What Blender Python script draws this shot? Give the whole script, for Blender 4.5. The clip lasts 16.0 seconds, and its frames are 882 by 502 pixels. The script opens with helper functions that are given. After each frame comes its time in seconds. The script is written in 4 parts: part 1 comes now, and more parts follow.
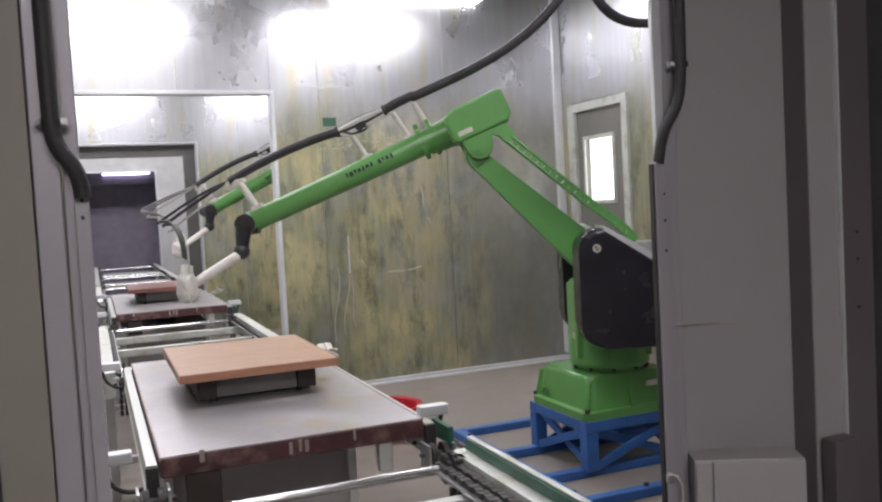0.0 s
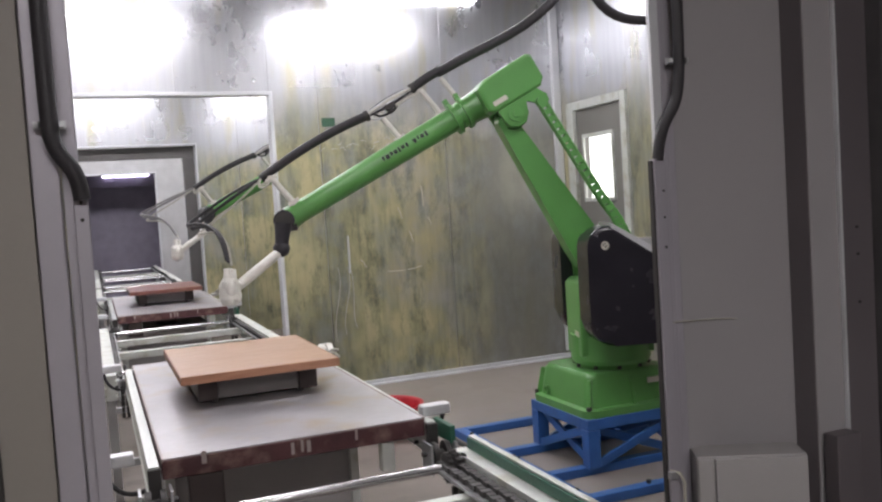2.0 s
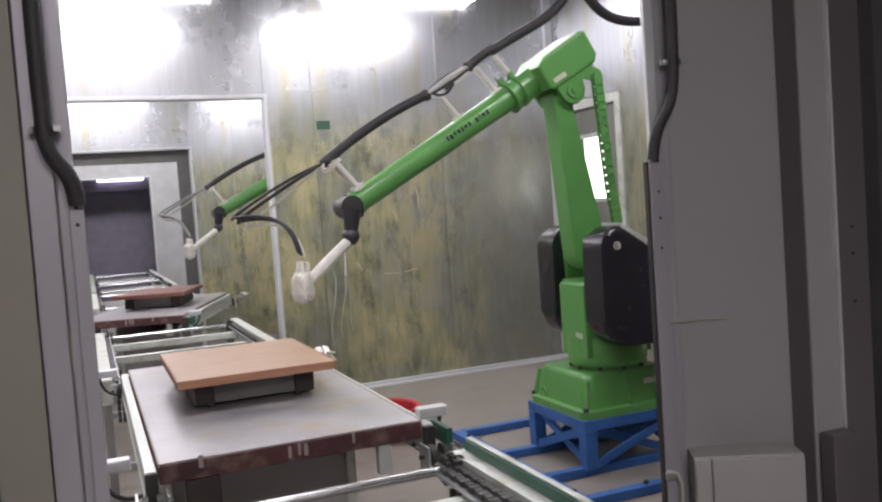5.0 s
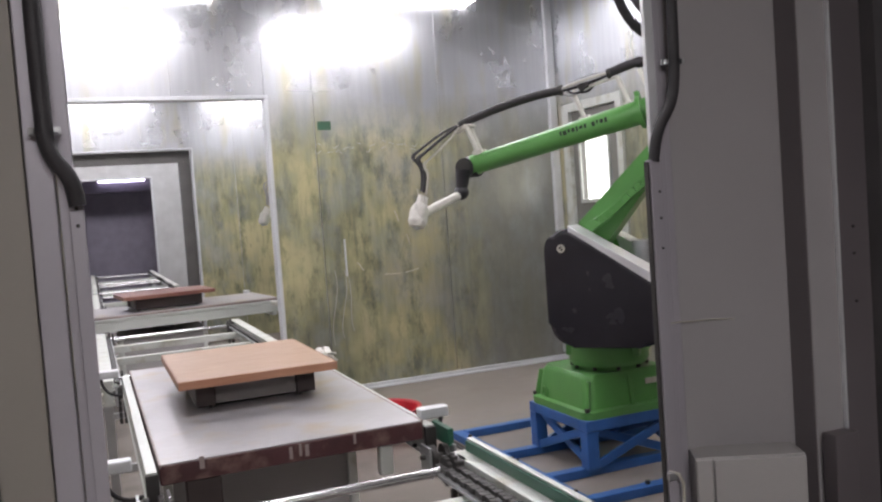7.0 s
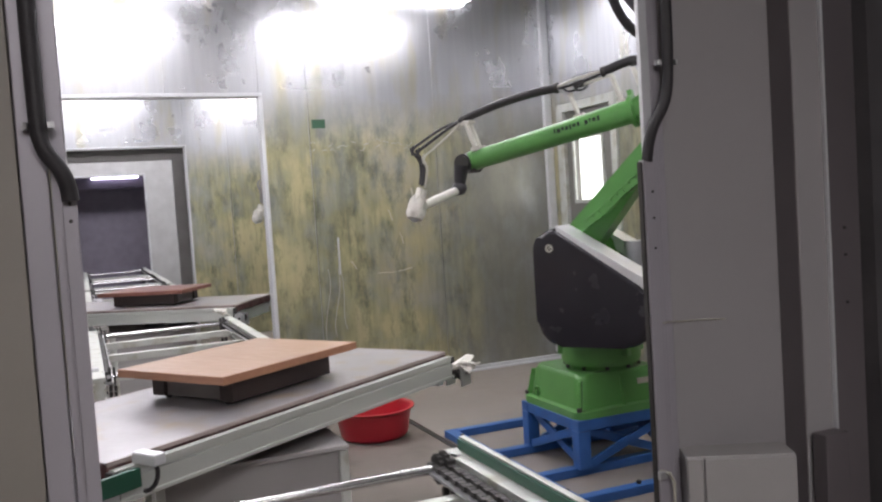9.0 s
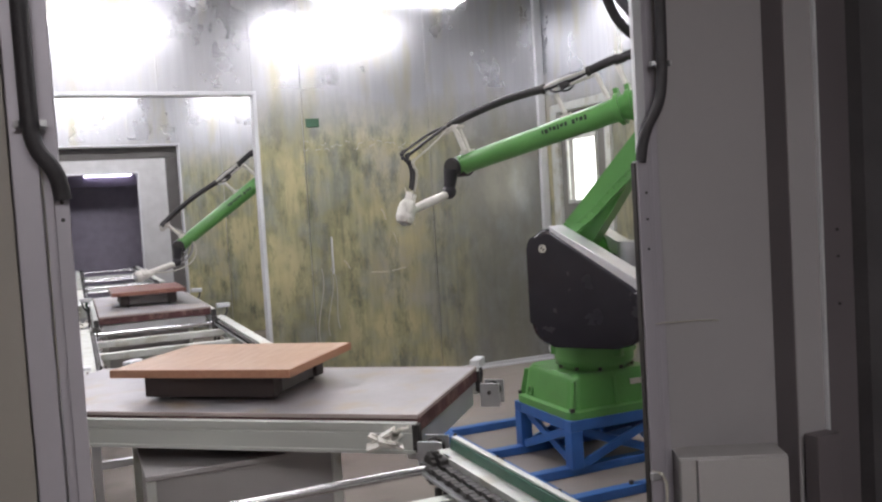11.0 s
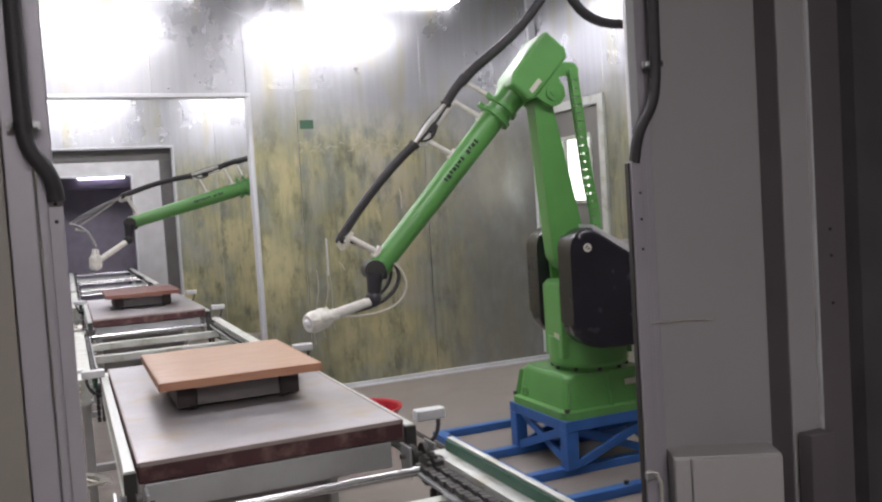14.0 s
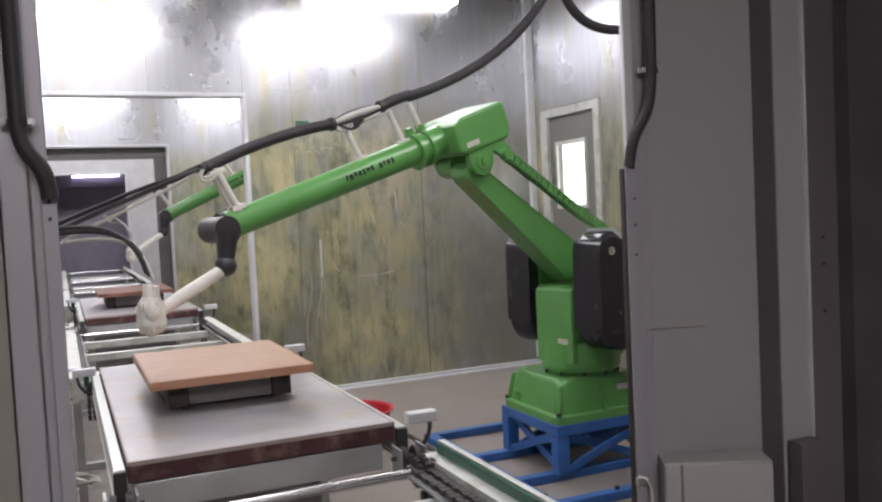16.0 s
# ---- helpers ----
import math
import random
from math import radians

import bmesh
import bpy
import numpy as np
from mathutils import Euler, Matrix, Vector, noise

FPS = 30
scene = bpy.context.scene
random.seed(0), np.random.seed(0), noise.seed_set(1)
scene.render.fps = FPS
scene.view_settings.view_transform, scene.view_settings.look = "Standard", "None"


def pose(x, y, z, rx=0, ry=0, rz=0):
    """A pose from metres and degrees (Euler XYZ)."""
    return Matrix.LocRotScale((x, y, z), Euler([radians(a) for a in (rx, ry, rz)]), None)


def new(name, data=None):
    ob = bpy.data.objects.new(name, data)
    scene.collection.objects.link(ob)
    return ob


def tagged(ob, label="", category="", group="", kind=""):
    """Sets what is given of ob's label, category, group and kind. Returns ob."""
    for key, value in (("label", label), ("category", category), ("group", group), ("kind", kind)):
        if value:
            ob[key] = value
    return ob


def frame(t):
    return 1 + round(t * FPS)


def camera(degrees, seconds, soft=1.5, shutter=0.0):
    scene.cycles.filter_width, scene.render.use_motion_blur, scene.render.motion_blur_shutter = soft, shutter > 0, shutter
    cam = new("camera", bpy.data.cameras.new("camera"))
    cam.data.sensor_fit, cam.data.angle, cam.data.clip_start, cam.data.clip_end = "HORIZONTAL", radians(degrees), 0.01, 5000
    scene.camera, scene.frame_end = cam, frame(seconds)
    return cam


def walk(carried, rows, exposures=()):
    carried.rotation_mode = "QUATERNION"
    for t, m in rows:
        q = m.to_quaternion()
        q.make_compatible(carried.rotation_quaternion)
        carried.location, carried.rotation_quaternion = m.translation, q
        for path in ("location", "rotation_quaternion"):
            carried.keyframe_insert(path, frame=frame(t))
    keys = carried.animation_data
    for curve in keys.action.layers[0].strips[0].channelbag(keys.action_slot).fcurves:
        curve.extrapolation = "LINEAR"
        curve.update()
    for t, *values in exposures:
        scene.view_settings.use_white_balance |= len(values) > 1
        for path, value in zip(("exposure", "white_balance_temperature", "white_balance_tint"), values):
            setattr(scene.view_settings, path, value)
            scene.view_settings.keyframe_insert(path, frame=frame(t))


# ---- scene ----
cam = camera(54.3, 16.0, soft=2.3)
PATH = [
    (0, pose(0.000, 0.000, 1.450, 87.000, 3.100, -22.200)),
    (0.5, pose(-0.000, 0.002, 1.452, 86.950, 3.371, -21.970)),
    (1, pose(0.002, 0.001, 1.451, 86.906, 3.415, -22.100)),
    (1.5, pose(0.001, 0.000, 1.451, 86.908, 3.564, -22.287)),
    (2, pose(0.001, 0.000, 1.449, 86.954, 3.650, -22.208)),
    (2.5, pose(-0.001, -0.000, 1.449, 86.889, 3.617, -22.676)),
    (3, pose(0.001, 0.001, 1.450, 86.955, 3.776, -22.351)),
    (3.5, pose(0.002, -0.002, 1.449, 87.064, 3.596, -22.291)),
    (4, pose(0.001, 0.001, 1.451, 87.050, 3.849, -22.374)),
    (6.5, pose(0.000, -0.001, 1.448, 87.104, 4.090, -22.536)),
    (7, pose(0.002, 0.002, 1.450, 87.096, 4.119, -22.441)),
    (7.5, pose(-0.002, -0.002, 1.450, 87.045, 4.165, -22.825)),
    (8, pose(0.002, 0.001, 1.449, 87.043, 4.166, -22.695)),
    (8.5, pose(0.003, 0.001, 1.451, 86.978, 3.905, -22.658)),
    (9, pose(0.001, -0.002, 1.447, 87.037, 3.694, -22.848)),
    (11.5, pose(0.002, -0.000, 1.449, 86.976, 3.372, -23.346)),
    (12, pose(0.001, -0.001, 1.447, 87.088, 3.217, -23.427)),
    (12.5, pose(0.001, -0.001, 1.448, 87.037, 3.301, -23.777)),
    (13, pose(0.001, 0.000, 1.447, 87.069, 3.515, -23.342)),
    (13.5, pose(0.001, 0.001, 1.446, 87.058, 3.496, -23.714)),
    (14, pose(0.002, -0.002, 1.447, 87.046, 3.608, -23.617)),
    (14.5, pose(0.001, 0.000, 1.449, 87.084, 3.362, -23.526)),
    (15, pose(0.002, -0.002, 1.447, 87.077, 3.193, -23.837)),
    (15.5, pose(0.002, -0.002, 1.448, 87.116, 3.241, -23.563)),
    (16, pose(0.002, -0.003, 1.447, 87.213, 2.807, -23.976)),
]
walk(cam, PATH)

# ---- world and light ----
world = bpy.data.worlds.new("world")
scene.world = world
world.use_nodes = True
world.node_tree.nodes["Background"].inputs[0].default_value = (0.8, 0.82, 0.9, 1)
world.node_tree.nodes["Background"].inputs[1].default_value = 0.05
scene.view_settings.exposure = 0.0
LAMP = 17.0
HALL = 21.5


# ---- materials ----
def nodes_of(name):
    m = bpy.data.materials.new(name)
    m.use_nodes = True
    nt = m.node_tree
    return m, nt, nt.nodes["Principled BSDF"]


def noise_node(nt, scale, detail=4, stretch=(1, 1, 1), coord="Object"):
    tc = nt.nodes.new("ShaderNodeTexCoord")
    mp = nt.nodes.new("ShaderNodeMapping")
    mp.inputs["Scale"].default_value = stretch
    nz = nt.nodes.new("ShaderNodeTexNoise")
    nz.inputs["Scale"].default_value = scale
    nz.inputs["Detail"].default_value = detail
    nt.links.new(tc.outputs[coord], mp.inputs[0])
    nt.links.new(mp.outputs[0], nz.inputs["Vector"])
    return nz


def ramp(nt, src, stops):
    r = nt.nodes.new("ShaderNodeValToRGB")
    el = r.color_ramp.elements
    while len(el) < len(stops):
        el.new(0.5)
    for e, (p, c) in zip(el, stops):
        e.position = p
        e.color = (c, c, c, 1) if isinstance(c, (int, float)) else (*c, 1)
    nt.links.new(src, r.inputs[0])
    return r.outputs[0]


def mix(nt, fac, a, b, blend="MIX"):
    n = nt.nodes.new("ShaderNodeMix")
    n.data_type, n.blend_type = "RGBA", blend
    for sock, v in ((n.inputs[0], fac), (n.inputs[6], a), (n.inputs[7], b)):
        if isinstance(v, bpy.types.NodeSocket):
            nt.links.new(v, sock)
        elif isinstance(v, (int, float)):
            sock.default_value = v
        else:
            sock.default_value = (*v, 1)
    return n.outputs[2]


def bump(nt, bsdf, src, strength, dist=0.01):
    b = nt.nodes.new("ShaderNodeBump")
    b.inputs["Strength"].default_value = strength
    b.inputs["Distance"].default_value = dist
    nt.links.new(src, b.inputs["Height"])
    nt.links.new(b.outputs[0], bsdf.inputs["Normal"])


def mat(name, col, rough=0.5, metal=0.0, var=0.25, scale=6, fine=60, bumpy=0.08, dirt=None, coat=0.0):
    """A painted, plastic or metal surface with grain and blotches at two scales."""
    m, nt, b = nodes_of(name)
    n1, n2 = noise_node(nt, scale, 5), noise_node(nt, fine, 3)
    dark = tuple(c * (1 - var) for c in col)
    lite = tuple(min(1, c * (1 + var * 0.5)) for c in col)
    c = mix(nt, ramp(nt, n1.outputs[0], [(0.3, 0), (0.7, 1)]), dark, lite)
    c = mix(nt, 0.25, c, mix(nt, n2.outputs[0], dark, lite))
    if dirt:
        n3 = noise_node(nt, scale * 1.7, 8)
        c = mix(nt, ramp(nt, n3.outputs[0], [(0.52, 0), (0.72, 0.8)]), c, dirt)
    nt.links.new(c, b.inputs["Base Color"])
    nt.links.new(ramp(nt, n1.outputs[0], [(0.2, max(0.03, rough - 0.08)), (0.8, min(1, rough + 0.1))]), b.inputs["Roughness"])
    b.inputs["Metallic"].default_value = metal
    b.inputs["Coat Weight"].default_value = coat
    if bumpy:
        bump(nt, b, n2.outputs[0], bumpy, 0.004)
    return m


def galvanised(name, paint=0.92, bare_side=True):
    """Galvanised sheet with soft smears and dried overspray in olive, ochre and dark green."""
    m, nt, b = nodes_of(name)
    info = nt.nodes.new("ShaderNodeObjectInfo")
    big = noise_node(nt, 0.9, 4)
    blot = noise_node(nt, 2.6, 10, (1, 1, 0.7))
    blot.inputs["Roughness"].default_value = 0.62
    dabs = noise_node(nt, 4.6, 9, (1.5, 1.5, 0.6))
    dabs.inputs["Roughness"].default_value = 0.7
    drip = noise_node(nt, 4.0, 6, (6, 6, 0.35))
    streak = noise_node(nt, 5.0, 8, (4, 4, 0.45))
    streak.inputs["Roughness"].default_value = 0.6
    smear = noise_node(nt, 2.2, 6, (2.6, 2.6, 0.55))
    steel = mix(nt, ramp(nt, drip.outputs[0], [(0.3, 0), (0.7, 1)]), (0.51, 0.52, 0.55), (0.58, 0.59, 0.61))
    steel = mix(nt, 0.12, steel, mix(nt, info.outputs["Random"], (0.42, 0.42, 0.43), (0.66, 0.66, 0.66)))
    steel = mix(nt, ramp(nt, smear.outputs[0], [(0.52, 0), (0.70, 0.55)]), steel, (0.50, 0.46, 0.26))
    tint = mix(nt, ramp(nt, blot.outputs[0], [(0.38, 0), (0.50, 0.5), (0.60, 1)]), (0.25, 0.262, 0.15), (0.56, 0.51, 0.28))
    tint = mix(nt, ramp(nt, streak.outputs[0], [(0.46, 0), (0.72, 0.55)]), tint, (0.66, 0.60, 0.36))
    tint = mix(nt, ramp(nt, streak.outputs[0], [(0.28, 0.6), (0.46, 0)]), tint, (0.15, 0.17, 0.11))
    tint = mix(nt, ramp(nt, big.outputs[0], [(0.53, 0), (0.66, 0.7)]), tint, (0.64, 0.57, 0.34))
    tint = mix(nt, ramp(nt, big.outputs[0], [(0.32, 0.6), (0.47, 0)]), tint, (0.12, 0.14, 0.095))
    tint = mix(nt, ramp(nt, dabs.outputs[0], [(0.50, 0), (0.66, 0.8)]), tint, (0.075, 0.10, 0.068))
    tc = nt.nodes.new("ShaderNodeTexCoord")
    sep = nt.nodes.new("ShaderNodeSeparateXYZ")
    nt.links.new(tc.outputs["Object"], sep.inputs[0])

    def math_node(op, a, c, d=None):
        n = nt.nodes.new("ShaderNodeMath")
        n.operation = op
        for k, v in enumerate((a, c, d)):
            if isinstance(v, bpy.types.NodeSocket):
                nt.links.new(v, n.inputs[k])
            elif v is not None:
                n.inputs[k].default_value = v
        return n.outputs[0]

    # overspray reaches from the floor to above the gun, with a ragged upper rim
    band = nt.nodes.new("ShaderNodeMapRange")
    band.inputs[1].default_value, band.inputs[2].default_value = 2.80, 2.38
    nt.links.new(math_node("MULTIPLY_ADD", blot.outputs[0], 0.8, sep.outputs[2]), band.inputs[0])
    cover = math_node("MULTIPLY", band.outputs[0], ramp(nt, blot.outputs[0], [(0.28, 0.40), (0.52, paint)]))
    reach = nt.nodes.new("ShaderNodeMapRange")
    reach.inputs[1].default_value, reach.inputs[2].default_value = 3.75, 3.20
    reach.inputs[3].default_value, reach.inputs[4].default_value = (0.12 if bare_side else 0.85), 1.0
    nt.links.new(math_node("MULTIPLY_ADD", big.outputs[0], 0.9, sep.outputs[0]), reach.inputs[0])
    film = mix(nt, ramp(nt, blot.outputs[0], [(0.35, 0), (0.65, 1)]), (0.18, 0.184, 0.17), (0.31, 0.31, 0.285))
    tint = mix(nt, reach.outputs[0], film, tint)
    flecks = math_node("MULTIPLY", ramp(nt, dabs.outputs[0], [(0.58, 0.0), (0.72, 0.10)]), ramp(nt, big.outputs[0], [(0.45, 0), (0.6, 1)]))
    cover = math_node("MAXIMUM", cover, flecks)
    nt.links.new(mix(nt, cover, steel, tint), b.inputs["Base Color"])
    mt = nt.nodes.new("ShaderNodeMapRange")
    mt.inputs[3].default_value, mt.inputs[4].default_value = 0.92, 0.55
    nt.links.new(cover, mt.inputs[0])
    nt.links.new(mt.outputs[0], b.inputs["Metallic"])
    nt.links.new(math_node("MULTIPLY_ADD", cover, 0.22, ramp(nt, blot.outputs[0], [(0.3, 0.24), (0.7, 0.34)])), b.inputs["Roughness"])
    bump(nt, b, math_node("MULTIPLY_ADD", dabs.outputs[0], 0.12, big.outputs[0]), 0.05, 0.03)
    return m


def glow(name, col, strength):
    m, nt, b = nodes_of(name)
    b.inputs["Base Color"].default_value = (*col, 1)
    b.inputs["Emission Color"].default_value = (*col, 1)
    b.inputs["Emission Strength"].default_value = strength
    return m


def wood(name, a, c, rough=0.4):
    m, nt, b = nodes_of(name)
    g = noise_node(nt, 9, 6, (1, 9, 9))
    f = noise_node(nt, 70, 3, (1, 6, 6))
    w = noise_node(nt, 3, 3)
    col = mix(nt, ramp(nt, g.outputs[0], [(0.3, 0), (0.7, 1)]), a, c)
    col = mix(nt, ramp(nt, w.outputs[0], [(0.4, 0), (0.75, 0.35)]), col, (0.50, 0.30, 0.19))
    nt.links.new(mix(nt, 0.2, col, mix(nt, f.outputs[0], a, c)), b.inputs["Base Color"])
    b.inputs["Roughness"].default_value = rough
    bump(nt, b, f.outputs[0], 0.06, 0.002)
    return m


STEEL_WALL = galvanised("galvanised_sheet")
STEEL_SIDE = galvanised("galvanised_side_sheet", 0.85, False)
WHITE_TRIM = mat("white_trim", (0.72, 0.73, 0.75), 0.35, 0.3, 0.12)
ALU = mat("aluminium", (0.62, 0.63, 0.64), 0.34, 0.75, 0.15, 8, 120)
ALU_PALE = mat("pale_aluminium", (0.66, 0.68, 0.64), 0.42, 0.35, 0.15, 5, 90, dirt=(0.4, 0.38, 0.28))
FRAME_DARK = mat("dark_frame_paint", (0.115, 0.108, 0.105), 0.5, 0.1, 0.25)
# near-black base colour stands in for the darkness beyond the corner
GAP_SHADE = mat("hall_gap_shade", (0.085, 0.080, 0.084), 0.6, 0.0, 0.3)
RAIL_PAINT = mat("pale_rail", (0.58, 0.60, 0.565), 0.38, 0.35, 0.08, 1.5, 120, 0.03)
DARK_STEEL = mat("dark_steel", (0.062, 0.058, 0.056), 0.5, 0.4, 0.4)
BARE_PLATE = mat("bare_metal_plate", (0.84, 0.84, 0.86), 0.38, 0.55, 0.1)
CHROME = mat("bright_shaft", (0.75, 0.75, 0.76), 0.2, 0.95, 0.1)
GREEN = mat("green_robot_paint", (0.115, 0.325, 0.085), 0.34, 0.0, 0.16, 4, 90, 0.05, coat=0.2)
BLACK = mat("black_plastic", (0.024, 0.022, 0.028), 0.22, 0.0, 0.3, 5, 80, 0.03)
WRIST = mat("black_wrist_paint", (0.032, 0.030, 0.036), 0.35, 0.0, 0.3)
RUBBER = mat("black_hose_rubber", (0.036, 0.033, 0.037), 0.55, 0.0, 0.4, 20, 150, 0.3)
WHITE_PLASTIC = mat("white_masked_plastic", (0.72, 0.70, 0.64), 0.5, 0.0, 0.18, 25, 90, 0.4)
GREY_LINE = mat("grey_tube", (0.30, 0.29, 0.29), 0.45, 0.0, 0.2)
CABLE = mat("clear_tube", (0.55, 0.53, 0.46), 0.35, 0.0, 0.2)
BLUE = mat("blue_stand_paint", (0.036, 0.125, 0.37), 0.45, 0.0, 0.25, 7, 80, 0.08)
RED = mat("red_plastic_tub", (0.44, 0.014, 0.028), 0.38, 0.0, 0.15)
FLOOR_DARK = mat("stained_floor", (0.21, 0.18, 0.16), 0.55, 0.0, 0.3, 2.5, 45, 0.2, dirt=(0.12, 0.10, 0.09))
FLOOR_PALE = mat("dusty_floor_sheet", (0.255, 0.225, 0.205), 0.6, 0.0, 0.2, 2.0, 60, 0.15, dirt=(0.22, 0.19, 0.17))
PANEL_GREY = mat("grey_painted_panel", (0.36, 0.345, 0.35), 0.55, 0.0, 0.10, 1.2, 120, 0.05)
PANEL_WARM = mat("warm_grey_panel", (0.31, 0.285, 0.255), 0.55, 0.0, 0.12, 1.5, 120, 0.05)
PROFILE = mat("mauve_grey_profile", (0.44, 0.42, 0.46), 0.45, 0.3, 0.12, 2, 90, 0.06)
CABINET = mat("grey_cabinet", (0.40, 0.385, 0.38), 0.5, 0.0, 0.12, 3, 90, 0.05)
# dark mauve; on the corner's side sheet and profile it paints in shade
DARK_AND_SHADE = mat("dark_mauve_and_shade", (0.145, 0.128, 0.135), 0.5, 0.1, 0.15, 2, 90, 0.05)
DOOR_GREY = mat("grey_door_paint", (0.20, 0.195, 0.18), 0.5, 0.1, 0.15, 2.5, 70, 0.05)
SCREEN = mat("grey_curtain", (0.27, 0.245, 0.31), 0.6, 0.0, 0.2)
GUIDE = mat("green_guide_strip", (0.02, 0.10, 0.06), 0.45, 0.0, 0.2)
EDGE = mat("red_brown_board_edge", (0.085, 0.030, 0.033), 0.6, 0.0, 0.4, 9, 80, 0.2, dirt=(0.25, 0.16, 0.13))
TOPSHEET = mat("worn_table_sheet", (0.43, 0.415, 0.43), 0.34, 0.35, 0.35, 3.0, 30, 0.10, dirt=(0.40, 0.31, 0.19))
WOOD = wood("orange_wood_veneer", (0.37, 0.215, 0.135), (0.50, 0.345, 0.24))
WOOD_RED = wood("red_brown_veneer", (0.13, 0.045, 0.04), (0.22, 0.08, 0.065))
WOOD_EDGE = wood("wood_edge", (0.33, 0.15, 0.09), (0.42, 0.215, 0.13))
GREY_BOARD = mat("grey_end_board", (0.17, 0.16, 0.155), 0.55)
BLOCK = mat("dark_wood_block", (0.045, 0.032, 0.03), 0.6, 0.0, 0.4)
LABEL = mat("pale_label", (0.6, 0.58, 0.5), 0.5)
SCUFF = mat("scuffed_board", (0.38, 0.32, 0.30), 0.6)
INK = mat("dark_lettering", (0.01, 0.025, 0.012), 0.5)
CEIL = mat("ceiling_sheet", (0.6, 0.6, 0.6), 0.5, 0.3, 0.15)
LAMP_M = glow("lamp_diffuser", (1.0, 0.968, 1.015), LAMP)
HALL_M = glow("hall_diffuser", (1.0, 0.955, 0.97), HALL)
TUBE_M = glow("violet_tube", (0.82, 0.74, 1.0), 9)
DAY = glow("bright_window", (1.0, 1.0, 0.98), 2.2)


# ---- mesh helpers ----
def box(bm, x0, x1, y0, y1, z0, z1, bevel=0.0, m=None):
    vs = [bm.verts.new((x, y, z)) for x in (x0, x1) for y in (y0, y1) for z in (z0, z1)]
    fs = [(0, 1, 3, 2), (4, 6, 7, 5), (0, 4, 5, 1), (2, 3, 7, 6), (0, 2, 6, 4), (1, 5, 7, 3)]
    faces = [bm.faces.new([vs[i] for i in f]) for f in fs]
    if bevel:
        edges = list({e for f in faces for e in f.edges})
        out = bmesh.ops.bevel(bm, geom=edges, offset=bevel, segments=2, affect="EDGES", profile=0.5)
        vs = list({v for f in out["faces"] for v in f.verts} | {v for v in vs if v.is_valid})
    if m is not None:
        bmesh.ops.transform(bm, matrix=m, verts=vs)
    return vs


def rod(bm, a, b, r, seg=14, r2=None, caps=True):
    a, b = Vector(a), Vector(b)
    d = b - a
    q = d.to_track_quat("Z", "Y").to_matrix().to_4x4()
    out = bmesh.ops.create_cone(bm, cap_ends=caps, segments=seg, radius1=r, radius2=r if r2 is None else r2, depth=d.length)
    bmesh.ops.transform(bm, matrix=Matrix.Translation((a + b) / 2) @ q, verts=out["verts"])
    return out["verts"]


def ball(bm, c, r, seg=14, squash=(1, 1, 1)):
    out = bmesh.ops.create_uvsphere(bm, u_segments=seg, v_segments=seg // 2 + 2, radius=r)
    bmesh.ops.transform(bm, matrix=Matrix.Translation(c) @ Matrix.Diagonal((*squash, 1)), verts=out["verts"])


def extrude_outline(bm, pts, y0, y1, bevel=0.0):
    """A plate with the outline pts (x, z), from y0 to y1."""
    a = [bm.verts.new((x, y0, z)) for x, z in pts]
    b = [bm.verts.new((x, y1, z)) for x, z in pts]
    n = len(pts)
    f0, f1 = bm.faces.new(a), bm.faces.new(b[::-1])
    for i in range(n):
        bm.faces.new((a[i], b[i], b[(i + 1) % n], a[(i + 1) % n]))
    if bevel:
        edges = list(set(f0.edges) | set(f1.edges))
        bmesh.ops.bevel(bm, geom=edges, offset=bevel, segments=3, affect="EDGES", profile=0.5)


def pipe(bm, pts, r, seg=10):
    """A bent tube through pts."""
    pts = [Vector(p) for p in pts]
    rings = []
    side = Vector((0.31, 0.52, 0.79))
    for i, p in enumerate(pts):
        d = (pts[min(i + 1, len(pts) - 1)] - pts[max(i - 1, 0)]).normalized()
        u = d.cross(side).normalized()
        w = d.cross(u)
        rings.append([bm.verts.new(p + r * (math.cos(k * 2 * math.pi / seg) * u + math.sin(k * 2 * math.pi / seg) * w)) for k in range(seg)])
    for a, b in zip(rings, rings[1:]):
        for k in range(seg):
            bm.faces.new((a[k], a[(k + 1) % seg], b[(k + 1) % seg], b[k]))
    bm.faces.new(rings[0][::-1])
    bm.faces.new(rings[-1])


def bezier(p0, p1, p2, p3, n):
    p0, p1, p2, p3 = (Vector(p) for p in (p0, p1, p2, p3))
    out = []
    for i in range(n + 1):
        s = i / n
        out.append((1 - s) ** 3 * p0 + 3 * s * (1 - s) ** 2 * p1 + 3 * s * s * (1 - s) * p2 + s ** 3 * p3)
    return out


def smooth_mesh(name, bm, material, angle=50):
    """The mesh of bm, shaded smooth over its bevels with normals weighted by face area, so that flat faces stay flat."""
    bmesh.ops.recalc_face_normals(bm, faces=bm.faces[:])
    limit = math.cos(radians(angle))
    normals = []
    for f in bm.faces:
        f.smooth = True
        fn = f.normal
        for loop in f.loops:
            n = Vector((0, 0, 0))
            for g in loop.vert.link_faces:
                if g.normal.dot(fn) > limit:
                    n += g.normal * g.calc_area()
            normals.append(n.normalized() if n.length > 0 else fn.copy())
    me = bpy.data.meshes.new(name)
    bm.to_mesh(me)
    bm.free()
    me.normals_split_custom_set(normals)
    me.materials.append(material)
    return me


def part(name, bm, material, parent, label="", at=None):
    ob = new(name, smooth_mesh(name, bm, material))
    ob.parent = parent
    if at is not None:
        ob.matrix_basis = at
    return tagged(ob, label)


